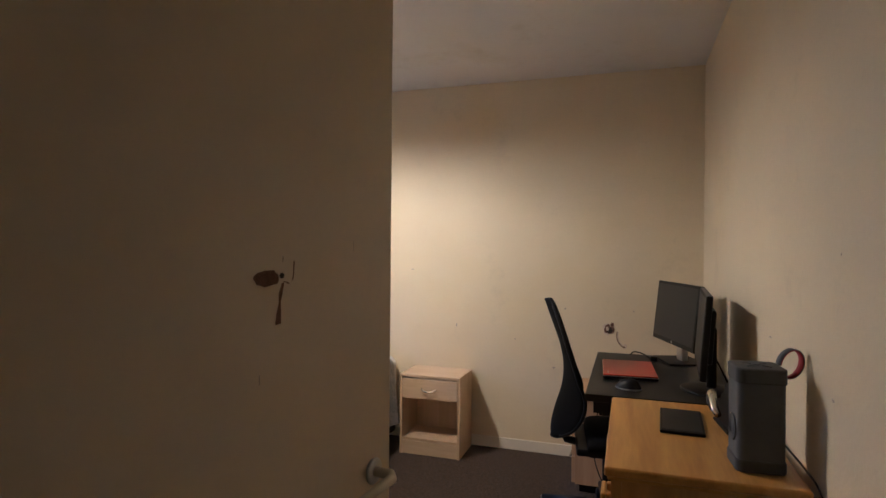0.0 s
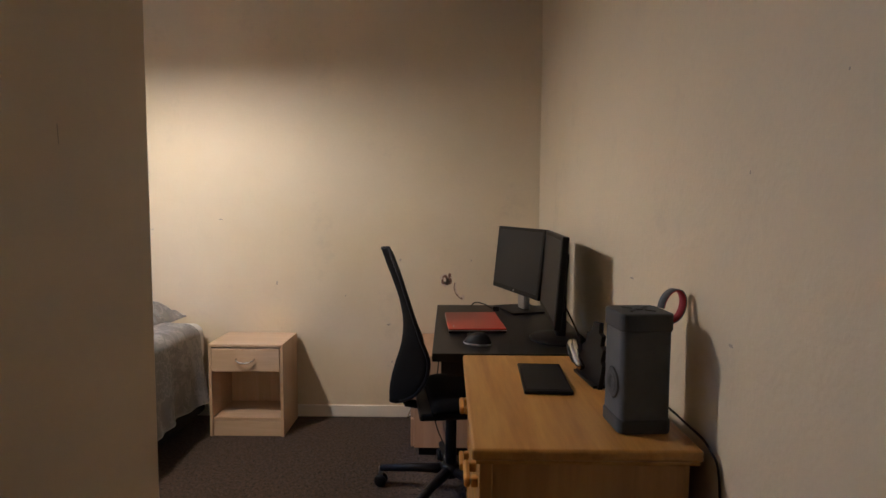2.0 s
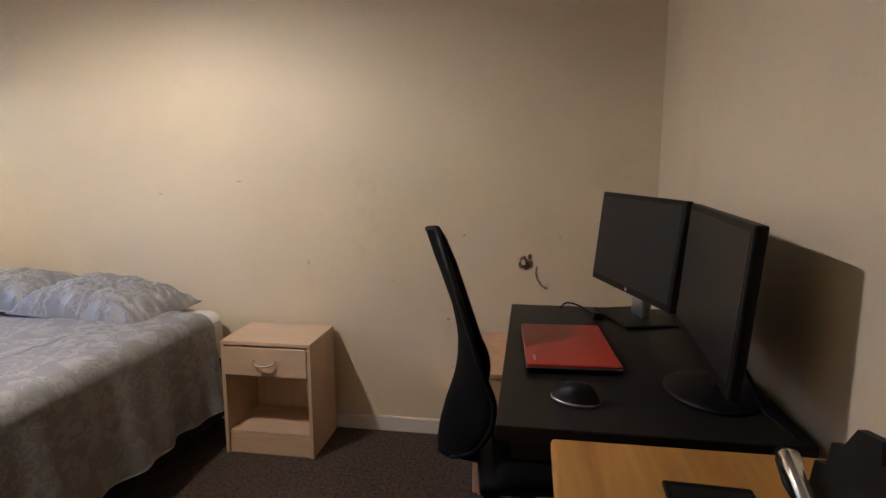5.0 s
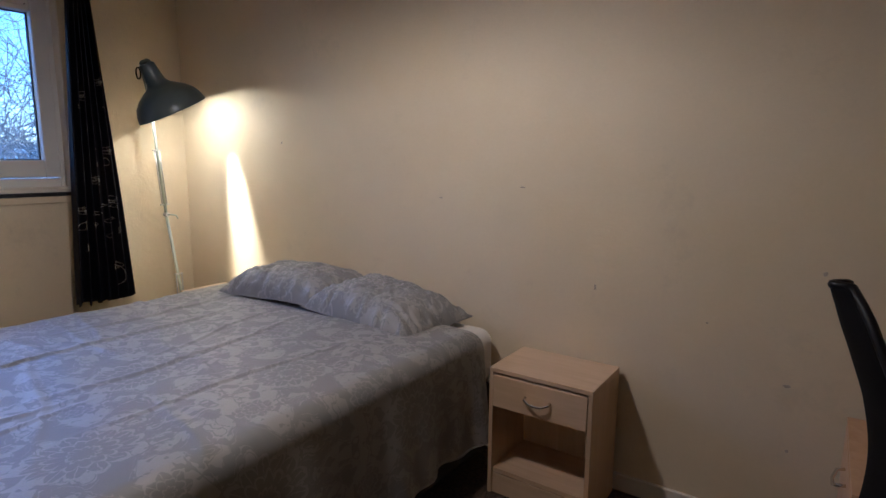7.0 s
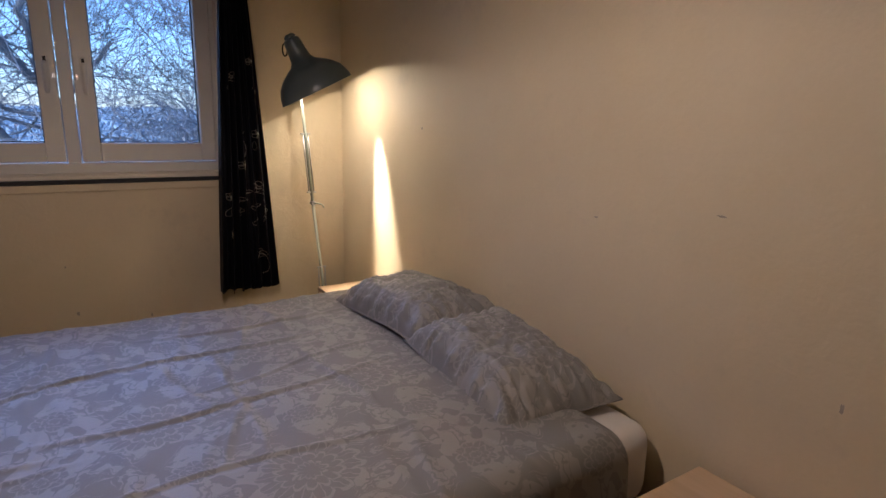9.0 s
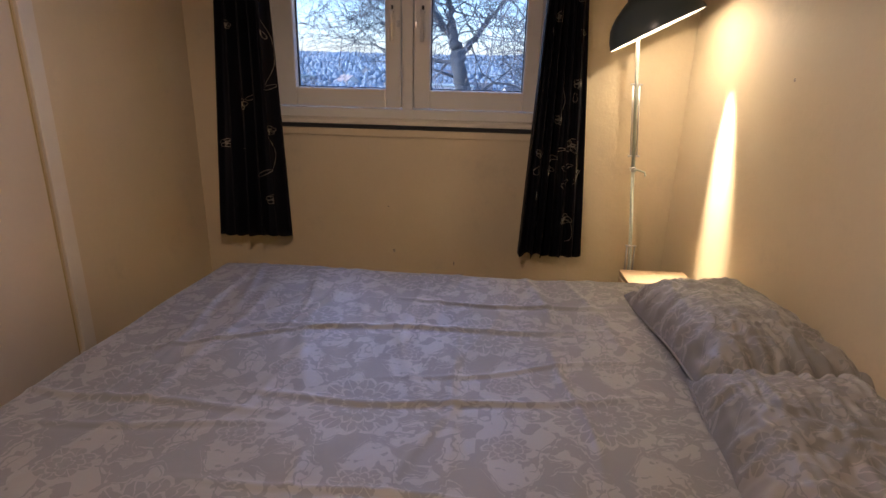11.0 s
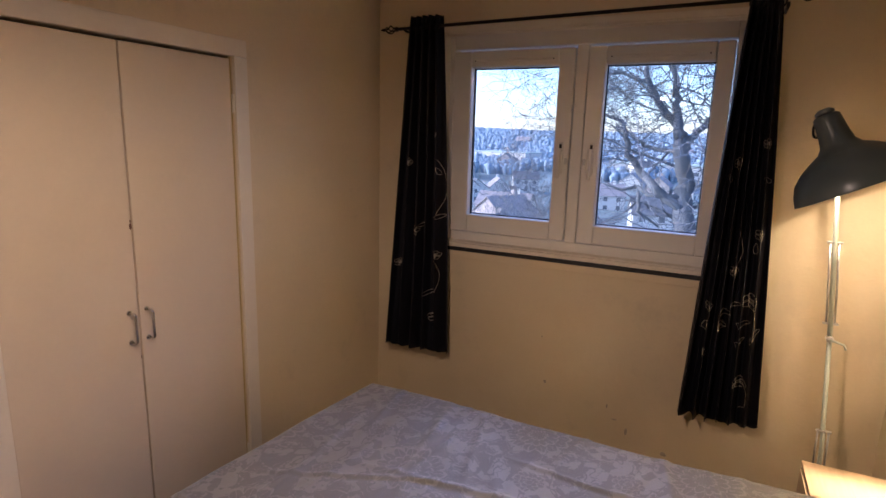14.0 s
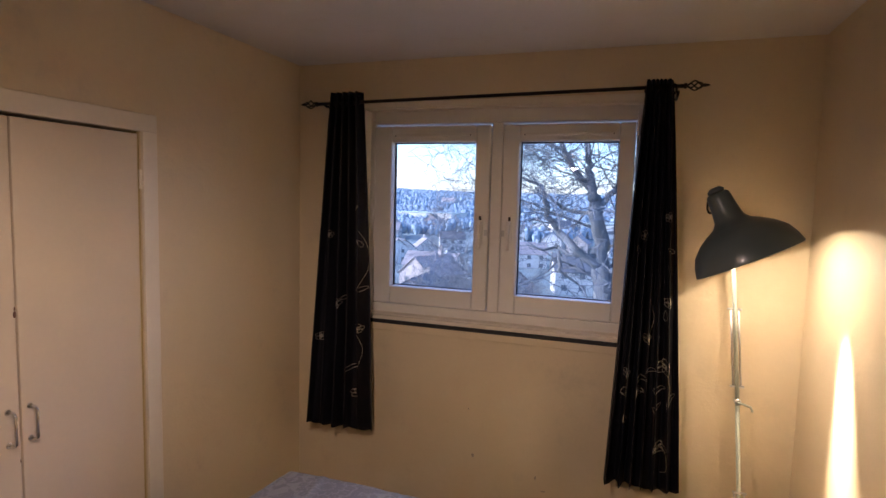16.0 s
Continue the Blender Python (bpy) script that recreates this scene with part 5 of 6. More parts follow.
def curtain(top, bottom, z0, folds, label, motifs, seed, sag):
    """top, bottom: (y0, y1) of the cloth at the rod and at the hem."""
    e = thing("curtain", (CX, top[0], z0), label, "curtain", "window curtains")
    o = Vector((CX, top[0], z0))
    ztop = ROD_Z + 0.04
    rng = random.Random(seed)
    ph = rng.random() * 6

    def surf(u, z):
        k = (ztop - z) / (ztop - z0)
        e0, e1 = k ** 0.85, k ** 0.85
        y0 = top[0] + (bottom[0] - top[0]) * e0
        y1 = top[1] + (bottom[1] - top[1]) * e1
        amp = (0.022 + 0.014 * k) * (0.75 + 0.5 * noise.noise((u * folds * 0.9, seed * 1.7, 0.4 * k)) + 0.25)
        wob = 0.25 * math.sin(3.1 * k + ph) + 0.35 * k + 1.6 * noise.noise((u * 2.2, 0.8 * k, seed))
        a = 2 * math.pi * folds * u + wob
        x = amp * math.sin(a) + 0.008 * math.sin(2.3 * a + 1.0 + 4 * k) * k + 0.03 * k * sag
        y = y0 + (y1 - y0) * u + 0.010 * math.cos(a) * k
        return Vector((CX + x, y, z)) - o

    def f(i, j):
        zb = z0 + 0.012 * math.sin(2 * math.pi * folds * i + 0.6) + 0.025 * (i - 0.5) * sag
        return surf(i, zb + (ztop - zb) * j)
    cloth = part("cloth", sheet(28 * folds // 2 + 40, 90, f, lambda i, j: (i, j)), "curtain", e, "black satin cloth hanging in folds", True)
    md = cloth.modifiers.new("thickness", 'SOLIDIFY')
    md.thickness = 0.0025
    for k in range(folds):
        u = (k + 0.5) / folds
        c = surf(u, ROD_Z)
        part("eyelet", tubed([c + Vector((0.0, 0.006 * (k % 2), 0)) + Vector((0.021 * math.cos(t) * 0.8, 0.012 * math.cos(t), 0.021 * math.sin(t))) for t in [2 * math.pi * i / 16 for i in range(16)]], 0.004, 6, True), "iron", e, "dark metal eyelet", True)
    wide = bottom[1] - bottom[0]

    def on_cloth(u, z):
        # the seen side, towards the room
        p = surf(u, z)
        q = surf(u + 0.002, z) - p
        n = Vector((q.y, -q.x, 0)).normalized()
        if n.x < 0:
            n = -n
        return p + n * 0.0022
    for kind, u, z, s in motifs:
        loops = flower(0, 0, s, rng) if kind == 'f' else [leaf_loop(0, 0, s, rng.uniform(0, 3))] if kind == 'l' else []
        bm = bmesh.new()
        if kind == 's':
            pts = [(0.35 * s * math.sin(3 * t), -s + 2 * s * t) for t in [i / 16 for i in range(17)]]
            tube(bm, [on_cloth(min(max(u + a / wide, 0), 1), z + b) for a, b in pts], 0.0012, 5)
        for lp in loops:
            tube(bm, [on_cloth(min(max(u + a / wide, 0.0), 1.0), z + b) for a, b in lp], 0.0012, 5, True)
        part("embroidery", bm, "thread", e, "stitched silver flower" if kind == 'f' else "stitched silver stem")
    return e


curtain_rod()
curtain((0.845, 1.015), (0.725, 1.095), 0.515, 5, "black satin eyelet curtain with silver embroidered flowers",
        [('f', 0.80, 1.66, 0.022), ('f', 0.25, 1.52, 0.020), ('s', 0.85, 1.40, 0.14), ('l', 0.9, 1.25, 0.025), ('f', 0.45, 1.17, 0.026), ('l', 0.55, 1.20, 0.02), ('f', 0.85, 1.05, 0.024),
         ('s', 0.80, 0.93, 0.10), ('l', 0.7, 0.84, 0.025), ('f', 0.12, 0.98, 0.022), ('l', 0.4, 0.95, 0.02), ('f', 0.75, 0.70, 0.026), ('l', 0.88, 1.48, 0.02)], 5, 0.3)
curtain((2.335, 2.435), (2.235, 2.548), 0.470, 6, "long black satin curtain with silver embroidered roses",
        [('f', 0.85, 1.66, 0.022), ('l', 0.9, 1.52, 0.022), ('f', 0.35, 1.58, 0.024), ('l', 0.25, 1.52, 0.018), ('f', 0.85, 1.30, 0.024), ('l', 0.8, 1.24, 0.022), ('s', 0.5, 1.22, 0.10), ('f', 0.52, 1.14, 0.024),
         ('f', 0.80, 1.02, 0.034), ('s', 0.82, 0.92, 0.08), ('l', 0.72, 0.92, 0.030), ('l', 0.9, 0.88, 0.030), ('l', 0.70, 0.84, 0.026), ('f', 0.22, 0.98, 0.022), ('l', 0.45, 0.96, 0.028), ('l', 0.2, 0.90, 0.028), ('f', 0.42, 0.90, 0.020),
         ('l', 0.25, 0.78, 0.022), ('f', 0.75, 0.66, 0.026), ('s', 0.78, 0.60, 0.06), ('l', 0.6, 1.0, 0.02)], 9, 0.15)


# ---- marks on the walls ----
def wall_mark(name, wall, a, z, ra, rz, mat, label, seed, rough=0.5, depth=0.0015, n=16):
    """A ragged flat blemish on the north ('n'), east ('e') or west ('w') wall."""
    rng = random.Random(seed)
    bm = bmesh.new()
    top, low = [], []
    for i in range(n):
        t = 2 * math.pi * i / n
        k = 1 + rough * (rng.random() - 0.5)
        u, v = a + ra * math.cos(t) * k, z + rz * math.sin(t) * k
        p = {'n': lambda d: (u, NORTH - d, v), 'e': lambda d: (EAST - d, u, v), 'w': lambda d: (WEST + d, u, v)}[wall]
        top.append(bm.verts.new(p(depth))); low.append(bm.verts.new(p(-0.001)))
    bm.faces.new(top)
    for i in range(n):
        bm.faces.new((top[i], top[(i + 1) % n], low[(i + 1) % n], low[i]))
    return tagged(link_mesh(name, bm, mat), label, "wall damage", "", "structure")


wall_mark("plaster_chip", 'n', 0.452, 0.815, 0.033, 0.036, "raw_pale", "pale broken filler round a hole in the wall", 1, 0.5)
wall_mark("plaster_hole", 'n', 0.455, 0.812, 0.027, 0.029, "raw", "ragged brown hole in the plaster", 2, 0.6, 0.0025)
wall_mark("plaster_hole", 'n', 0.462, 0.806, 0.016, 0.020, "cavity", "dark cavity inside the broken plaster", 15, 0.7, 0.0035)
wall_mark("plaster_chip", 'n', 0.446, 0.818, 0.009, 0.013, "raw_pale", "loose pale plaster crumb in the hole", 16, 0.8, 0.006)
wall_mark("plaster_hole", 'n', 0.476, 0.842, 0.008, 0.017, "raw", "ragged brown tear in the plaster", 12, 0.7, 0.0028)
wall_mark("plaster_chip", 'n', 0.551, 0.714, 0.014, 0.014, "raw_pale", "pale filled screw hole in the wall", 3)
wall_mark("plaster_hole", 'n', 0.545, 0.708, 0.006, 0.006, "raw", "brown screw hole in the wall", 17, 0.6, 0.003)
scr = [(0.505, 0.80), (0.501, 0.77), (0.510, 0.74), (0.528, 0.716), (0.545, 0.706)]
tagged(link_mesh("wall_scratch", tubed([(x, NORTH - 0.0005, z) for x, z in scr], 0.0028, 6), "raw"), "curved scratch in the wall paint", "wall damage", "", "structure")
tagged(link_mesh("wall_scratch", tubed([(x + 0.006, NORTH - 0.0005, z + 0.002) for x, z in scr], 0.003, 6), "raw_pale"), "pale edge of a scratch in the wall paint", "wall damage", "", "structure")
for k, (w, a, z, ra, rz) in enumerate((('n', -2.31, 1.35, 0.005, 0.006), ('n', 0.19, 0.93, 0.006, 0.008), ('n', -0.13, 0.72, 0.004, 0.004), ('n', 0.12, 0.55, 0.010, 0.006), ('n', 0.60, 0.93, 0.004, 0.006),
                                       ('n', -0.53, 0.79, 0.004, 0.012), ('n', -0.85, 1.16, 0.012, 0.003), ('n', 0.14, 0.33, 0.005, 0.005), ('n', -1.25, 1.1, 0.010, 0.003),
                                       ('e', 0.79, 0.985, 0.007, 0.0035), ('e', 1.35, 1.04, 0.014, 0.003), ('e', 0.75, 1.30, 0.002, 0.003), ('e', 0.52, 1.42, 0.0015, 0.002),
                                       ('w', 1.60, 0.42, 0.006, 0.010), ('w', 1.92, 0.36, 0.004, 0.010), ('w', 2.02, 0.25, 0.006, 0.016), ('w', 1.57, 0.66, 0.003, 0.004), ('w', 2.2, 0.18, 0.014, 0.010), ('w', 1.96, 0.30, 0.012, 0.004))):
    wall_mark("wall_scuff", w, a, z, ra, rz, "grime", "small grubby scuff on the wall paint", 20 + k, 0.6, 0.0006, 12)


# ---- outside, far below the window ----
def ground_height(x, y):
    d = math.hypot(x - WEST, y - 1.5)
    z = smooth_lerp([(0, -8.0), (14, -8.2), (40, -12.5), (90, -17.5), (190, -20.0), (320, -15.0), (520, -2.0), (900, 11.0), (1800, 14.0), (4000, 8.0)], d)
    return z + 0.9 * noise.noise((x * 0.03, y * 0.03, 1.0)) * min(1, d / 40) + 5.0 * noise.noise((x * 0.004, y * 0.004, 2.0)) * min(1, max(0, d - 250) / 300)


def ground_sheet():
    bm = bmesh.new()
    rs = [0, 3, 8, 15, 25, 40, 60, 85, 115, 150, 190, 240, 300, 370, 450, 540, 640, 760, 900, 1200, 1800, 2800, 4200]
    n = 96
    rings = []
    for r in rs[1:]:
        rings.append([bm.verts.new((WEST + r * math.cos(2 * math.pi * k / n), 1.5 + r * math.sin(2 * math.pi * k / n), ground_height(WEST + r * math.cos(2 * math.pi * k / n), 1.5 + r * math.sin(2 * math.pi * k / n)))) for k in range(n)])
    c = bm.verts.new((WEST, 1.5, -8.0))
    for k in range(n):
        bm.faces.new((c, rings[0][k], rings[0][(k + 1) % n]))
    for a, b in zip(rings, rings[1:]):
        for k in range(n):
            bm.faces.new((a[k], b[k], b[(k + 1) % n], a[(k + 1) % n]))
    return bm


# ground, bark and twigs carry haze in their colour: lighter and bluer
M["grass"] = material("winter_scrub_ground", (0.22, 0.27, 0.26), rough=0.95, var=0.4, scale=0.05, fine=0.6, bump=0.0)
M["bark"] = material("haze_grey_bark", (0.17, 0.18, 0.19), rough=0.95, var=0.3, scale=3, fine=30, bump=0.8, depth=0.02)
M["twig"] = material("dark_twig_bark", (0.12, 0.13, 0.145), rough=0.95, var=0.2, bump=0.0)
# blue-grey of distance haze painted into the colour of the bare woods
M["woods"] = material("haze_blue_winter_woods", (0.27, 0.35, 0.41), rough=1.0, var=0.15, scale=0.15, fine=1.2, bump=0.0)
# house colours are paled, with distance haze put into them
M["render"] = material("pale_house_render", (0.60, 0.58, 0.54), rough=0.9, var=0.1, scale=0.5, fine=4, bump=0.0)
M["brick"] = material("reddish_house_brick", (0.40, 0.35, 0.33), rough=0.9, var=0.2, scale=0.6, fine=6, bump=0.0)
M["slate"] = material("grey_slate_roof", (0.15, 0.155, 0.165), rough=0.7, var=0.25, scale=0.8, fine=6, bump=0.0)
M["tile"] = material("red_brown_roof_tile", (0.33, 0.29, 0.285), rough=0.8, var=0.25, scale=0.8, fine=6, bump=0.0)
M["tin"] = material("pale_green_sheet_roof", (0.42, 0.50, 0.47), rough=0.6, var=0.1, scale=0.3, fine=3, bump=0.0)
# dark panes lightened by haze in their colour
M["pane_far"] = material("haze_paled_far_window", (0.16, 0.17, 0.185), rough=0.15, var=0.1, bump=0.0)
structure("ground", ground_sheet(), "grass", "winter grass and scrub falling away below the window", "ground", True)


def house(at, turn, size, mats, label, group=""):
    w, l, h, rise = size
    wall, roof = mats
    z = ground_height(*at)
    e = thing("house", (at[0], at[1], z - 0.3), label, "house", group, turn)
    part("wall", boxed((-w / 2, -l / 2, 0), (w / 2, l / 2, h)), wall, e)
    g = bmesh.new()
    for y in (-l / 2, l / 2):
        vs = [g.verts.new(p) for p in ((-w / 2, y, h), (w / 2, y, h), (0, y, h + rise * 0.96))]
        g.faces.new(vs)
    part("gable", g, wall, e)
    b = bmesh.new()
    o = 0.35
    for s in (-1, 1):
        k = rise / (w / 2)
        a = [(s * (w / 2 + o), -l / 2 - o, h - o * k), (0, -l / 2 - o, h + rise), (0, l / 2 + o, h + rise), (s * (w / 2 + o), l / 2 + o, h - o * k)]
        lo = [b.verts.new(p) for p in a]
        hi = [b.verts.new((p[0], p[1], p[2] + 0.18)) for p in a]
        b.faces.new(lo); b.faces.new(hi)
        for i in range(4):
            b.faces.new((lo[i], lo[(i + 1) % 4], hi[(i + 1) % 4], hi[i]))
    r = part("roof", b, roof, e)
    part("chimney", boxed((-0.45, l * 0.25 - 0.4, h + rise - 0.6), (0.45, l * 0.25 + 0.4, h + rise + 1.1)), wall, r)
    rows = 2 if h > 4 else 1
    for k in range(rows):
        zz = 1.0 + k * 2.6
        for s in (-1, 1):
            n = max(2, int(l / 3.2))
            for i in range(n):
                y = -l / 2 + (i + 0.5) * l / n
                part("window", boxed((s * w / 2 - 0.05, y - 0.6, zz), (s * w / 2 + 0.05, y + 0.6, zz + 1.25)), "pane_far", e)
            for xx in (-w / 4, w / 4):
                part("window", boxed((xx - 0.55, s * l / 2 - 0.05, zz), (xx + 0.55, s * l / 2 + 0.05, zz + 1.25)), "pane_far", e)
    return e


# rows of houses down the slope, west of the window
rng = random.Random(21)
HOUSES = [(-58, -4, 20, 'slate'), (-52, 12, 95, 'slate'), (-66, 22, 15, 'tile'), (-78, 4, 80, 'tile'), (-84, -14, 10, 'tile'), (-72, -24, 100, 'tile'), (-96, -30, 20, 'slate'), (-100, -8, 95, 'tile'),
          (-92, 26, 5, 'slate'), (-112, 14, 90, 'tile'), (-120, -24, 15, 'slate'), (-132, -46, 90, 'tile'), (-108, -48, 10, 'tile'), (-140, 0, 10, 'slate'), (-150, -24, 85, 'tile'), (-88, 46, 100, 'slate'),
          (-160, 26, 10, 'slate'), (-172, -60, 80, 'slate'), (-185, -10, 20, 'tile'), (-190, -38, 95, 'slate'), (-205, 30, 80, 'slate'), (-215, -70, 5, 'tile')]
for x, y, t, rf in HOUSES:
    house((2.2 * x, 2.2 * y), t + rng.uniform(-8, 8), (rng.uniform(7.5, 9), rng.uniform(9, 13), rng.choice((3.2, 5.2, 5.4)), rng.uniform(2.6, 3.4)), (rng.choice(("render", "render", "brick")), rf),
          "pale house with a pitched %s roof down the slope" % ("grey slate" if rf == 'slate' else "red-brown tile"), "houses in the valley")


rng = random.Random(77)
for k in range(26):
    d, a = rng.uniform(95, 330), math.pi + rng.uniform(-0.12, 0.62)
    rf = rng.choice(("slate", "tile", "tile"))
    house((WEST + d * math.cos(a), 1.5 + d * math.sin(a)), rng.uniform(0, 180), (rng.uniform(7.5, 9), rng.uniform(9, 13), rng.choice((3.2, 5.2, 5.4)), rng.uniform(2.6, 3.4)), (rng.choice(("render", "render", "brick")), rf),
          "pale house with a pitched %s roof down the slope" % ("grey slate" if rf == 'slate' else "red-brown tile"), "houses in the valley")


def long_building(at, turn, l, w, h, label):
    z = ground_height(*at)
    e = thing("industrial_building", (at[0], at[1], z - 0.3), label, "building", "", turn)
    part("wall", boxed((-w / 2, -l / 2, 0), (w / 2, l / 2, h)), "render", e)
    part("roof", boxed((-w / 2 - 0.5, -l / 2 - 0.5, h), (w / 2 + 0.5, l / 2 + 0.5, h + 0.7), 0.3, 1), "tin", e, "pale green sheet roof")
    for i in range(int(l / 5)):
        part("window", boxed((w / 2 - 0.05, -l / 2 + 2 + i * 5, 2.0), (w / 2 + 0.06, -l / 2 + 5 + i * 5, 3.6)), "pane_far", e)
    return e


long_building((-300, -26), 4, 44, 20, 6.5, "long pale warehouse with a green sheet roof")
long_building((-330, -118), -14, 40, 18, 6, "long pale warehouse in the valley")


def woods():
    """Far bare woods on the hillside: clumps of thin upright crowns."""
    r = random.Random(5)
    verts, faces = [], []
    for _ in range(24000):
        d = 260 + 800 * r.random() ** 1.3
        a = math.pi + r.uniform(-0.75, 0.75)
        x, y = WEST + d * math.cos(a), 1.5 + d * math.sin(a)
        if d < 300 and noise.noise((x * 0.02, y * 0.02, 7)) < 0.12:
            continue
        z = ground_height(x, y) - 0.5
        h = r.uniform(4, 7.5)
        w = h * r.uniform(0.18, 0.32)
        n = 5
        b = len(verts)
        ph = r.random() * 6
        for k in range(n):
            q = ph + 2 * math.pi * k / n
            verts.append((x + 0.4 * w * math.cos(q), y + 0.4 * w * math.sin(q), z))
        for k in range(n):
            q = ph + 2 * math.pi * k / n
            s = r.uniform(0.7, 1.2)
            verts.append((x + w * s * math.cos(q), y + w * s * math.sin(q), z + h * r.uniform(0.55, 0.8)))
        verts.append((x + r.uniform(-1, 1), y + r.uniform(-1, 1), z + h))
        for k in range(n):
            faces.append((b + k, b + (k + 1) % n, b + n + (k + 1) % n, b + n + k))
            faces.append((b + n + k, b + n + (k + 1) % n, b + 2 * n))
    me = bpy.data.meshes.new("woods")
    me.from_pydata(verts, [], faces)
    me.polygons.foreach_set("use_smooth", [True] * len(me.polygons))
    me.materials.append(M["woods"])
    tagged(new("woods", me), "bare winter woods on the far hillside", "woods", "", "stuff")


woods()


def tree(at, height, seed, label, lean=(0.0, 0.0), levels=5, spread=0.75, trunk=0.26, fork=0.35, guide=None):
    """A bare tree: tapered trunk, crooked limbs, fine twigs."""
    r = random.Random(seed)
    z0 = ground_height(*at)
    e = thing("tree", (at[0], at[1], z0 - 0.2), label, "tree", "bare trees outside")
    parts = {"trunk": bmesh.new(), "limb": bmesh.new()}
    tv, tf = [], []

    def stick(a, b, ra, rb):
        d = (b - a).normalized()
        s = d.orthogonal().normalized()
        o = d.cross(s)
        n = len(tv)
        for p, rr in ((a, ra), (b, rb)):
            for k in range(3):
                q = 2 * math.pi * k / 3
                tv.append(p + s * (rr * math.cos(q)) + o * (rr * math.sin(q)))
        for k in range(3):
            tf.append((n + k, n + (k + 1) % 3, n + 3 + (k + 1) % 3, n + 3 + k))

    def grow(p, d, length, rad, lv):
        segs = 6 if lv < 2 else 5 if lv < 4 else 3
        pts, rads = [p], [rad]
        q = p.copy()
        kids = []
        for i in range(segs):
            bend = 0.30 if lv else 0.10
            d = (d + Vector((r.gauss(0, bend), r.gauss(0, bend), r.gauss(0, bend) + (0.06 if lv else 0.02)))).normalized()
            q = q + d * (length / segs)
            rr = rad * (1 - 0.62 * (i + 1) / segs)
            pts.append(q.copy()); rads.append(rr)
            if i >= (segs * fork if lv == 0 else 0.5):
                kids.append((q.copy(), d.copy(), rr))
        if lv == 0:
            tube(parts["trunk"], pts, rads, 10)
        elif lv <= 2:
            tube(parts["limb"], pts, rads, 6)
        else:
            for a, b, ra, rb in zip(pts, pts[1:], rads, rads[1:]):
                stick(a, b, max(ra, 0.0065), max(rb, 0.005))
        if lv >= levels:
            return
        for q, dd, rr in kids:
            for _ in range(2 if lv in (0, 1, 3) else 1 + (r.random() < 0.75)):
                side = Vector((r.gauss(0, 1), r.gauss(0, 1), r.gauss(0, 0.6))).normalized()
                nd = (dd * (1 - spread * 0.5) + side * spread).normalized()
                grow(q, nd, length * r.uniform(0.42, 0.66), rr * r.uniform(0.5, 0.72), lv + 1)
    if guide:
        # given trunk and limbs first, then free growth from them
        for lv, pts, ra, rb in guide:
            pts = [Vector((px, py, pz - (z0 - 0.2))) - Vector((at[0], at[1], 0)) for px, py, pz in pts]
            fine = []
            for a, b2 in zip(pts, pts[1:]):
                fine += [a.lerp(b2, k / 4) + Vector((r.gauss(0, 0.03), r.gauss(0, 0.03), 0)) for k in range(4)]
            fine.append(pts[-1])
            n = len(fine) - 1
            rads = [ra + (rb - ra) * k / n for k in range(n + 1)]
            tube(parts["trunk" if lv == 0 else "limb"], fine, rads, 10)
            for k in range(n // 3, n + 1):
                dd = (fine[k] - fine[k - 1]).normalized()
                high = fine[k].z + z0 > 2.1
                for _ in range(1 + k % 2 if high else int(k % 3 == 0)):
                    side = Vector((r.gauss(0, 1), r.gauss(0, 1), r.gauss(0, 0.5))).normalized()
                    grow(fine[k], (dd * 0.5 + side * 0.9).normalized(), r.uniform(1.4, 2.8), rads[k] * r.uniform(0.12, 0.30), 2 if high and k % 2 else 3)
    else:
        grow(Vector((0, 0, 0)), Vector((lean[0], lean[1], 1)).normalized(), height * 0.62, trunk, 0)
    part("trunk", parts["trunk"], "bark", e, "", True)
    part("limbs", parts["limb"], "bark", e, "", True)
    me = bpy.data.meshes.new("twigs")
    me.from_pydata([tuple(v) for v in tv], [], tf)
    me.materials.append(M["twig"])
    tw = new("twigs", me)
    tw.parent = e
    return e


def limb(level, points, thick, thin):
    """A limb of the large tree as (y, z) stops, wandering a little towards and away from the house."""
    return (level, [(-17.0 + 0.25 * math.sin(2.1 * k + points[0][1]), y, z) for k, (y, z) in enumerate(points)], thick, thin)


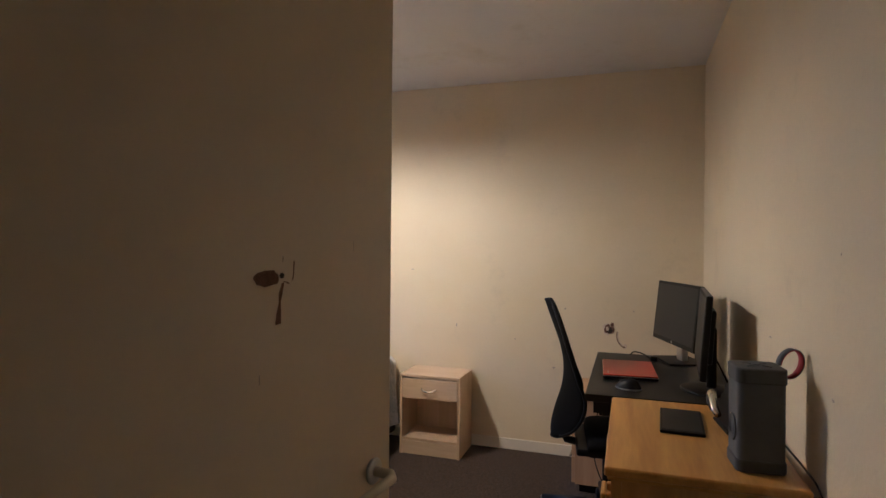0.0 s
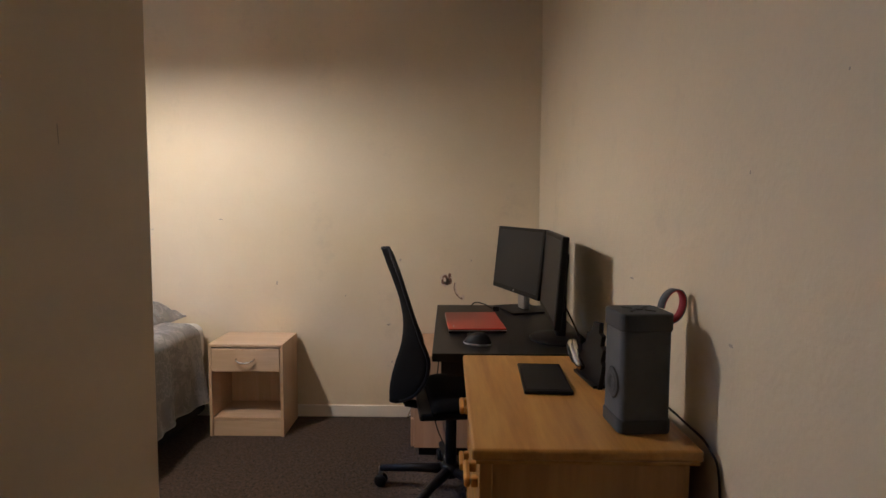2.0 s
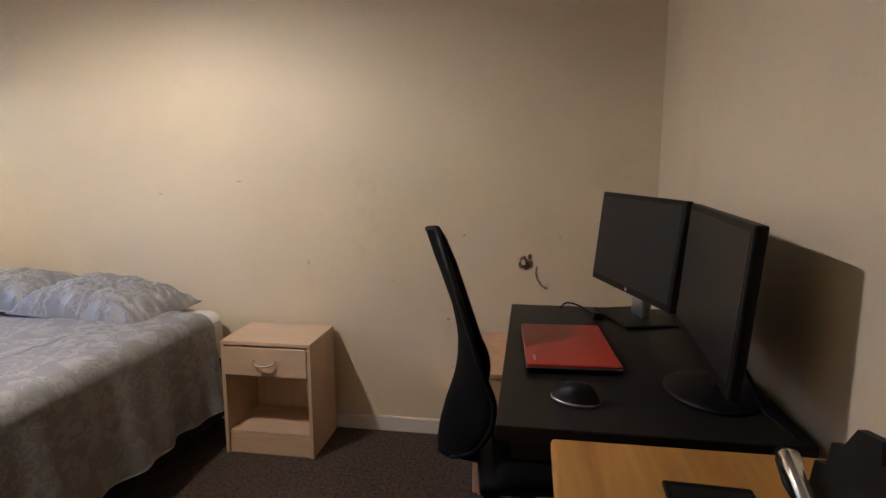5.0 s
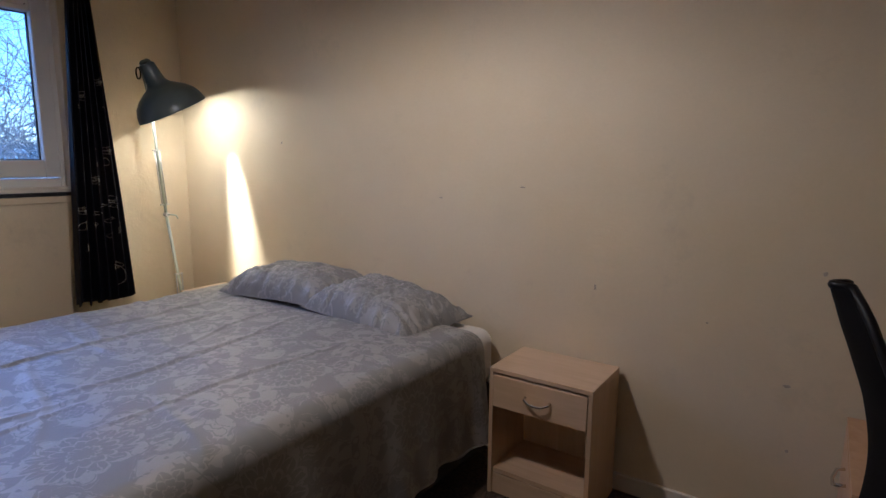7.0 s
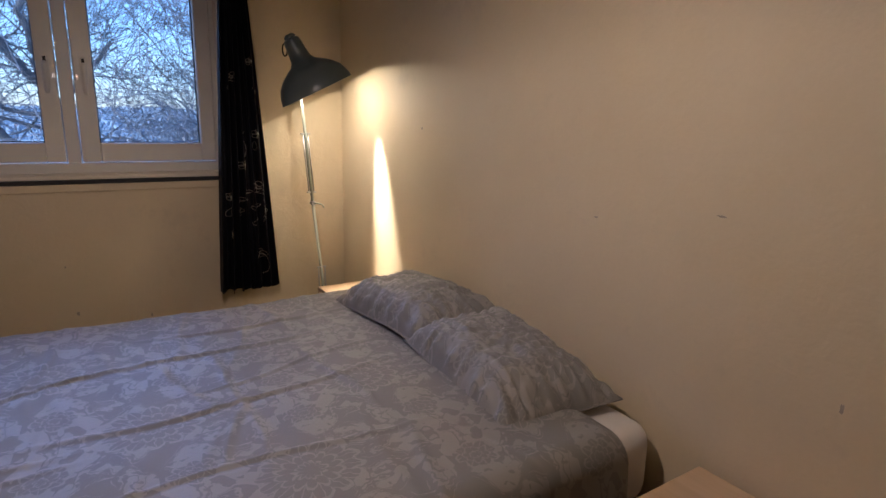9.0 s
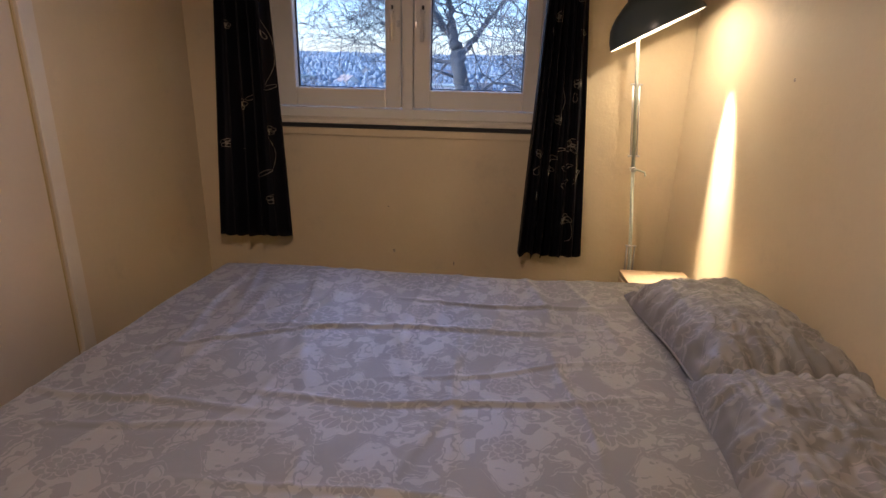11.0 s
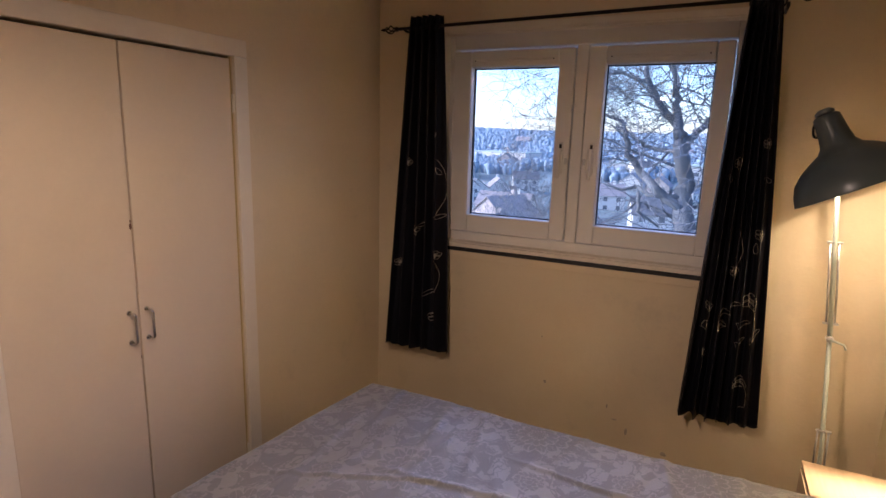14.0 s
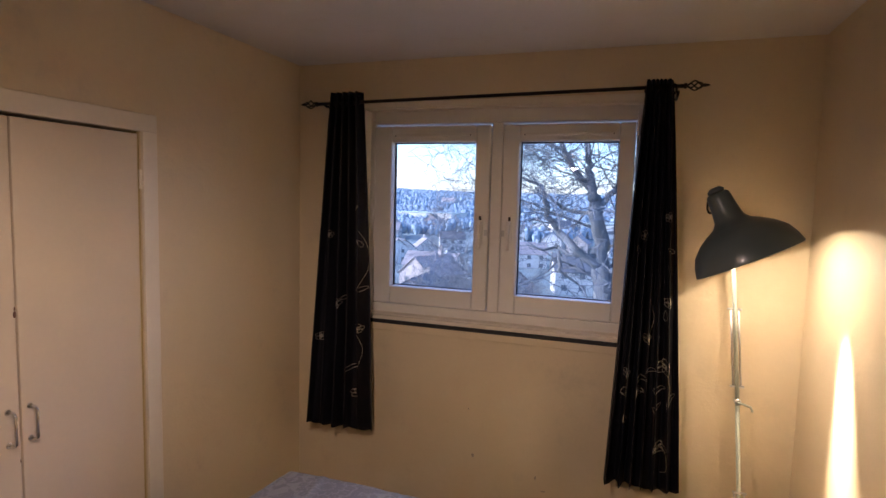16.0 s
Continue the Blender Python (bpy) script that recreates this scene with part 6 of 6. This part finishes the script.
tree((-17.0, 2.0), 15.0, 3, "large bare tree with crooked limbs outside the window", (0, 0), 4, 0.8, guide=[
    limb(0, [(2.1, -9.0), (1.9, -4.0), (1.62, -0.76), (1.46, -0.1), (1.46, 0.5), (1.27, 1.4), (1.2, 1.86)], 0.34, 0.17),
    limb(1, [(1.2, 1.8), (1.03, 2.16), (0.7, 2.53), (0.3, 3.2), (0.1, 4.2)], 0.15, 0.05),
    limb(1, [(1.22, 1.8), (1.04, 2.4), (1.04, 2.9), (0.85, 3.7), (1.1, 4.8)], 0.14, 0.05),
    limb(1, [(1.4, -0.1), (0.77, 0.36), (0.27, 0.81), (-0.08, 1.27), (-0.2, 1.9), (-0.4, 2.2), (-0.9, 2.4)], 0.14, 0.04),
    limb(1, [(1.26, 1.4), (0.67, 1.44), (0.28, 1.55), (0.03, 1.8), (-0.5, 2.1)], 0.07, 0.025),
    limb(1, [(1.3, 0.2), (0.55, 0.23), (0.22, 0.4), (-0.16, 0.3), (-0.66, 0.47)], 0.07, 0.025),
    limb(1, [(0.3, 0.3), (0.32, -0.24), (0.86, -0.68)], 0.06, 0.03),
    limb(1, [(1.3, 1.4), (1.59, 1.95), (2.0, 2.4), (2.6, 3.2)], 0.11, 0.04),
    limb(1, [(0.3, 3.2), (-0.5, 3.5), (-1.3, 3.4), (-2.2, 3.1)], 0.06, 0.02)])
tree((-14.5, 5.6), 14.0, 3, "large bare tree beside the building", (0.0, 0.0), 4, 0.8, 0.32, 0.30)
tree((-17.5, 6.2), 13.0, 14, "bare tree with forked limbs beyond the window", (0.0, 0.0), 5, 0.75, 0.30, 0.30)
tree((-17.0, -4.5), 10.5, 8, "thin bare tree with spreading twigs", (0.0, 0.02), 3, 0.7, 0.10, 0.25)
tree((-24.0, -5.2), 9.5, 30, "thin bare tree with spreading twigs", (0.0, -0.02), 4, 0.7, 0.12, 0.25)
tree((-30.0, 12.0), 12.0, 41, "bare tree on the slope", (0.0, -0.02), 4, 0.7, 0.2, 0.25)
for k, (x, y, h) in enumerate(((-27, -8.5, 7), (-33, -3.0, 8), (-38, -10.5, 8), (-45, -5.5, 9), (-52, -15.0, 9), (-40, 3.0, 8))):
    tree((x, y), h, 50 + k, "bare winter shrub on the slope", (0.0, 0.0), 4, 0.85, 0.10, 0.10)
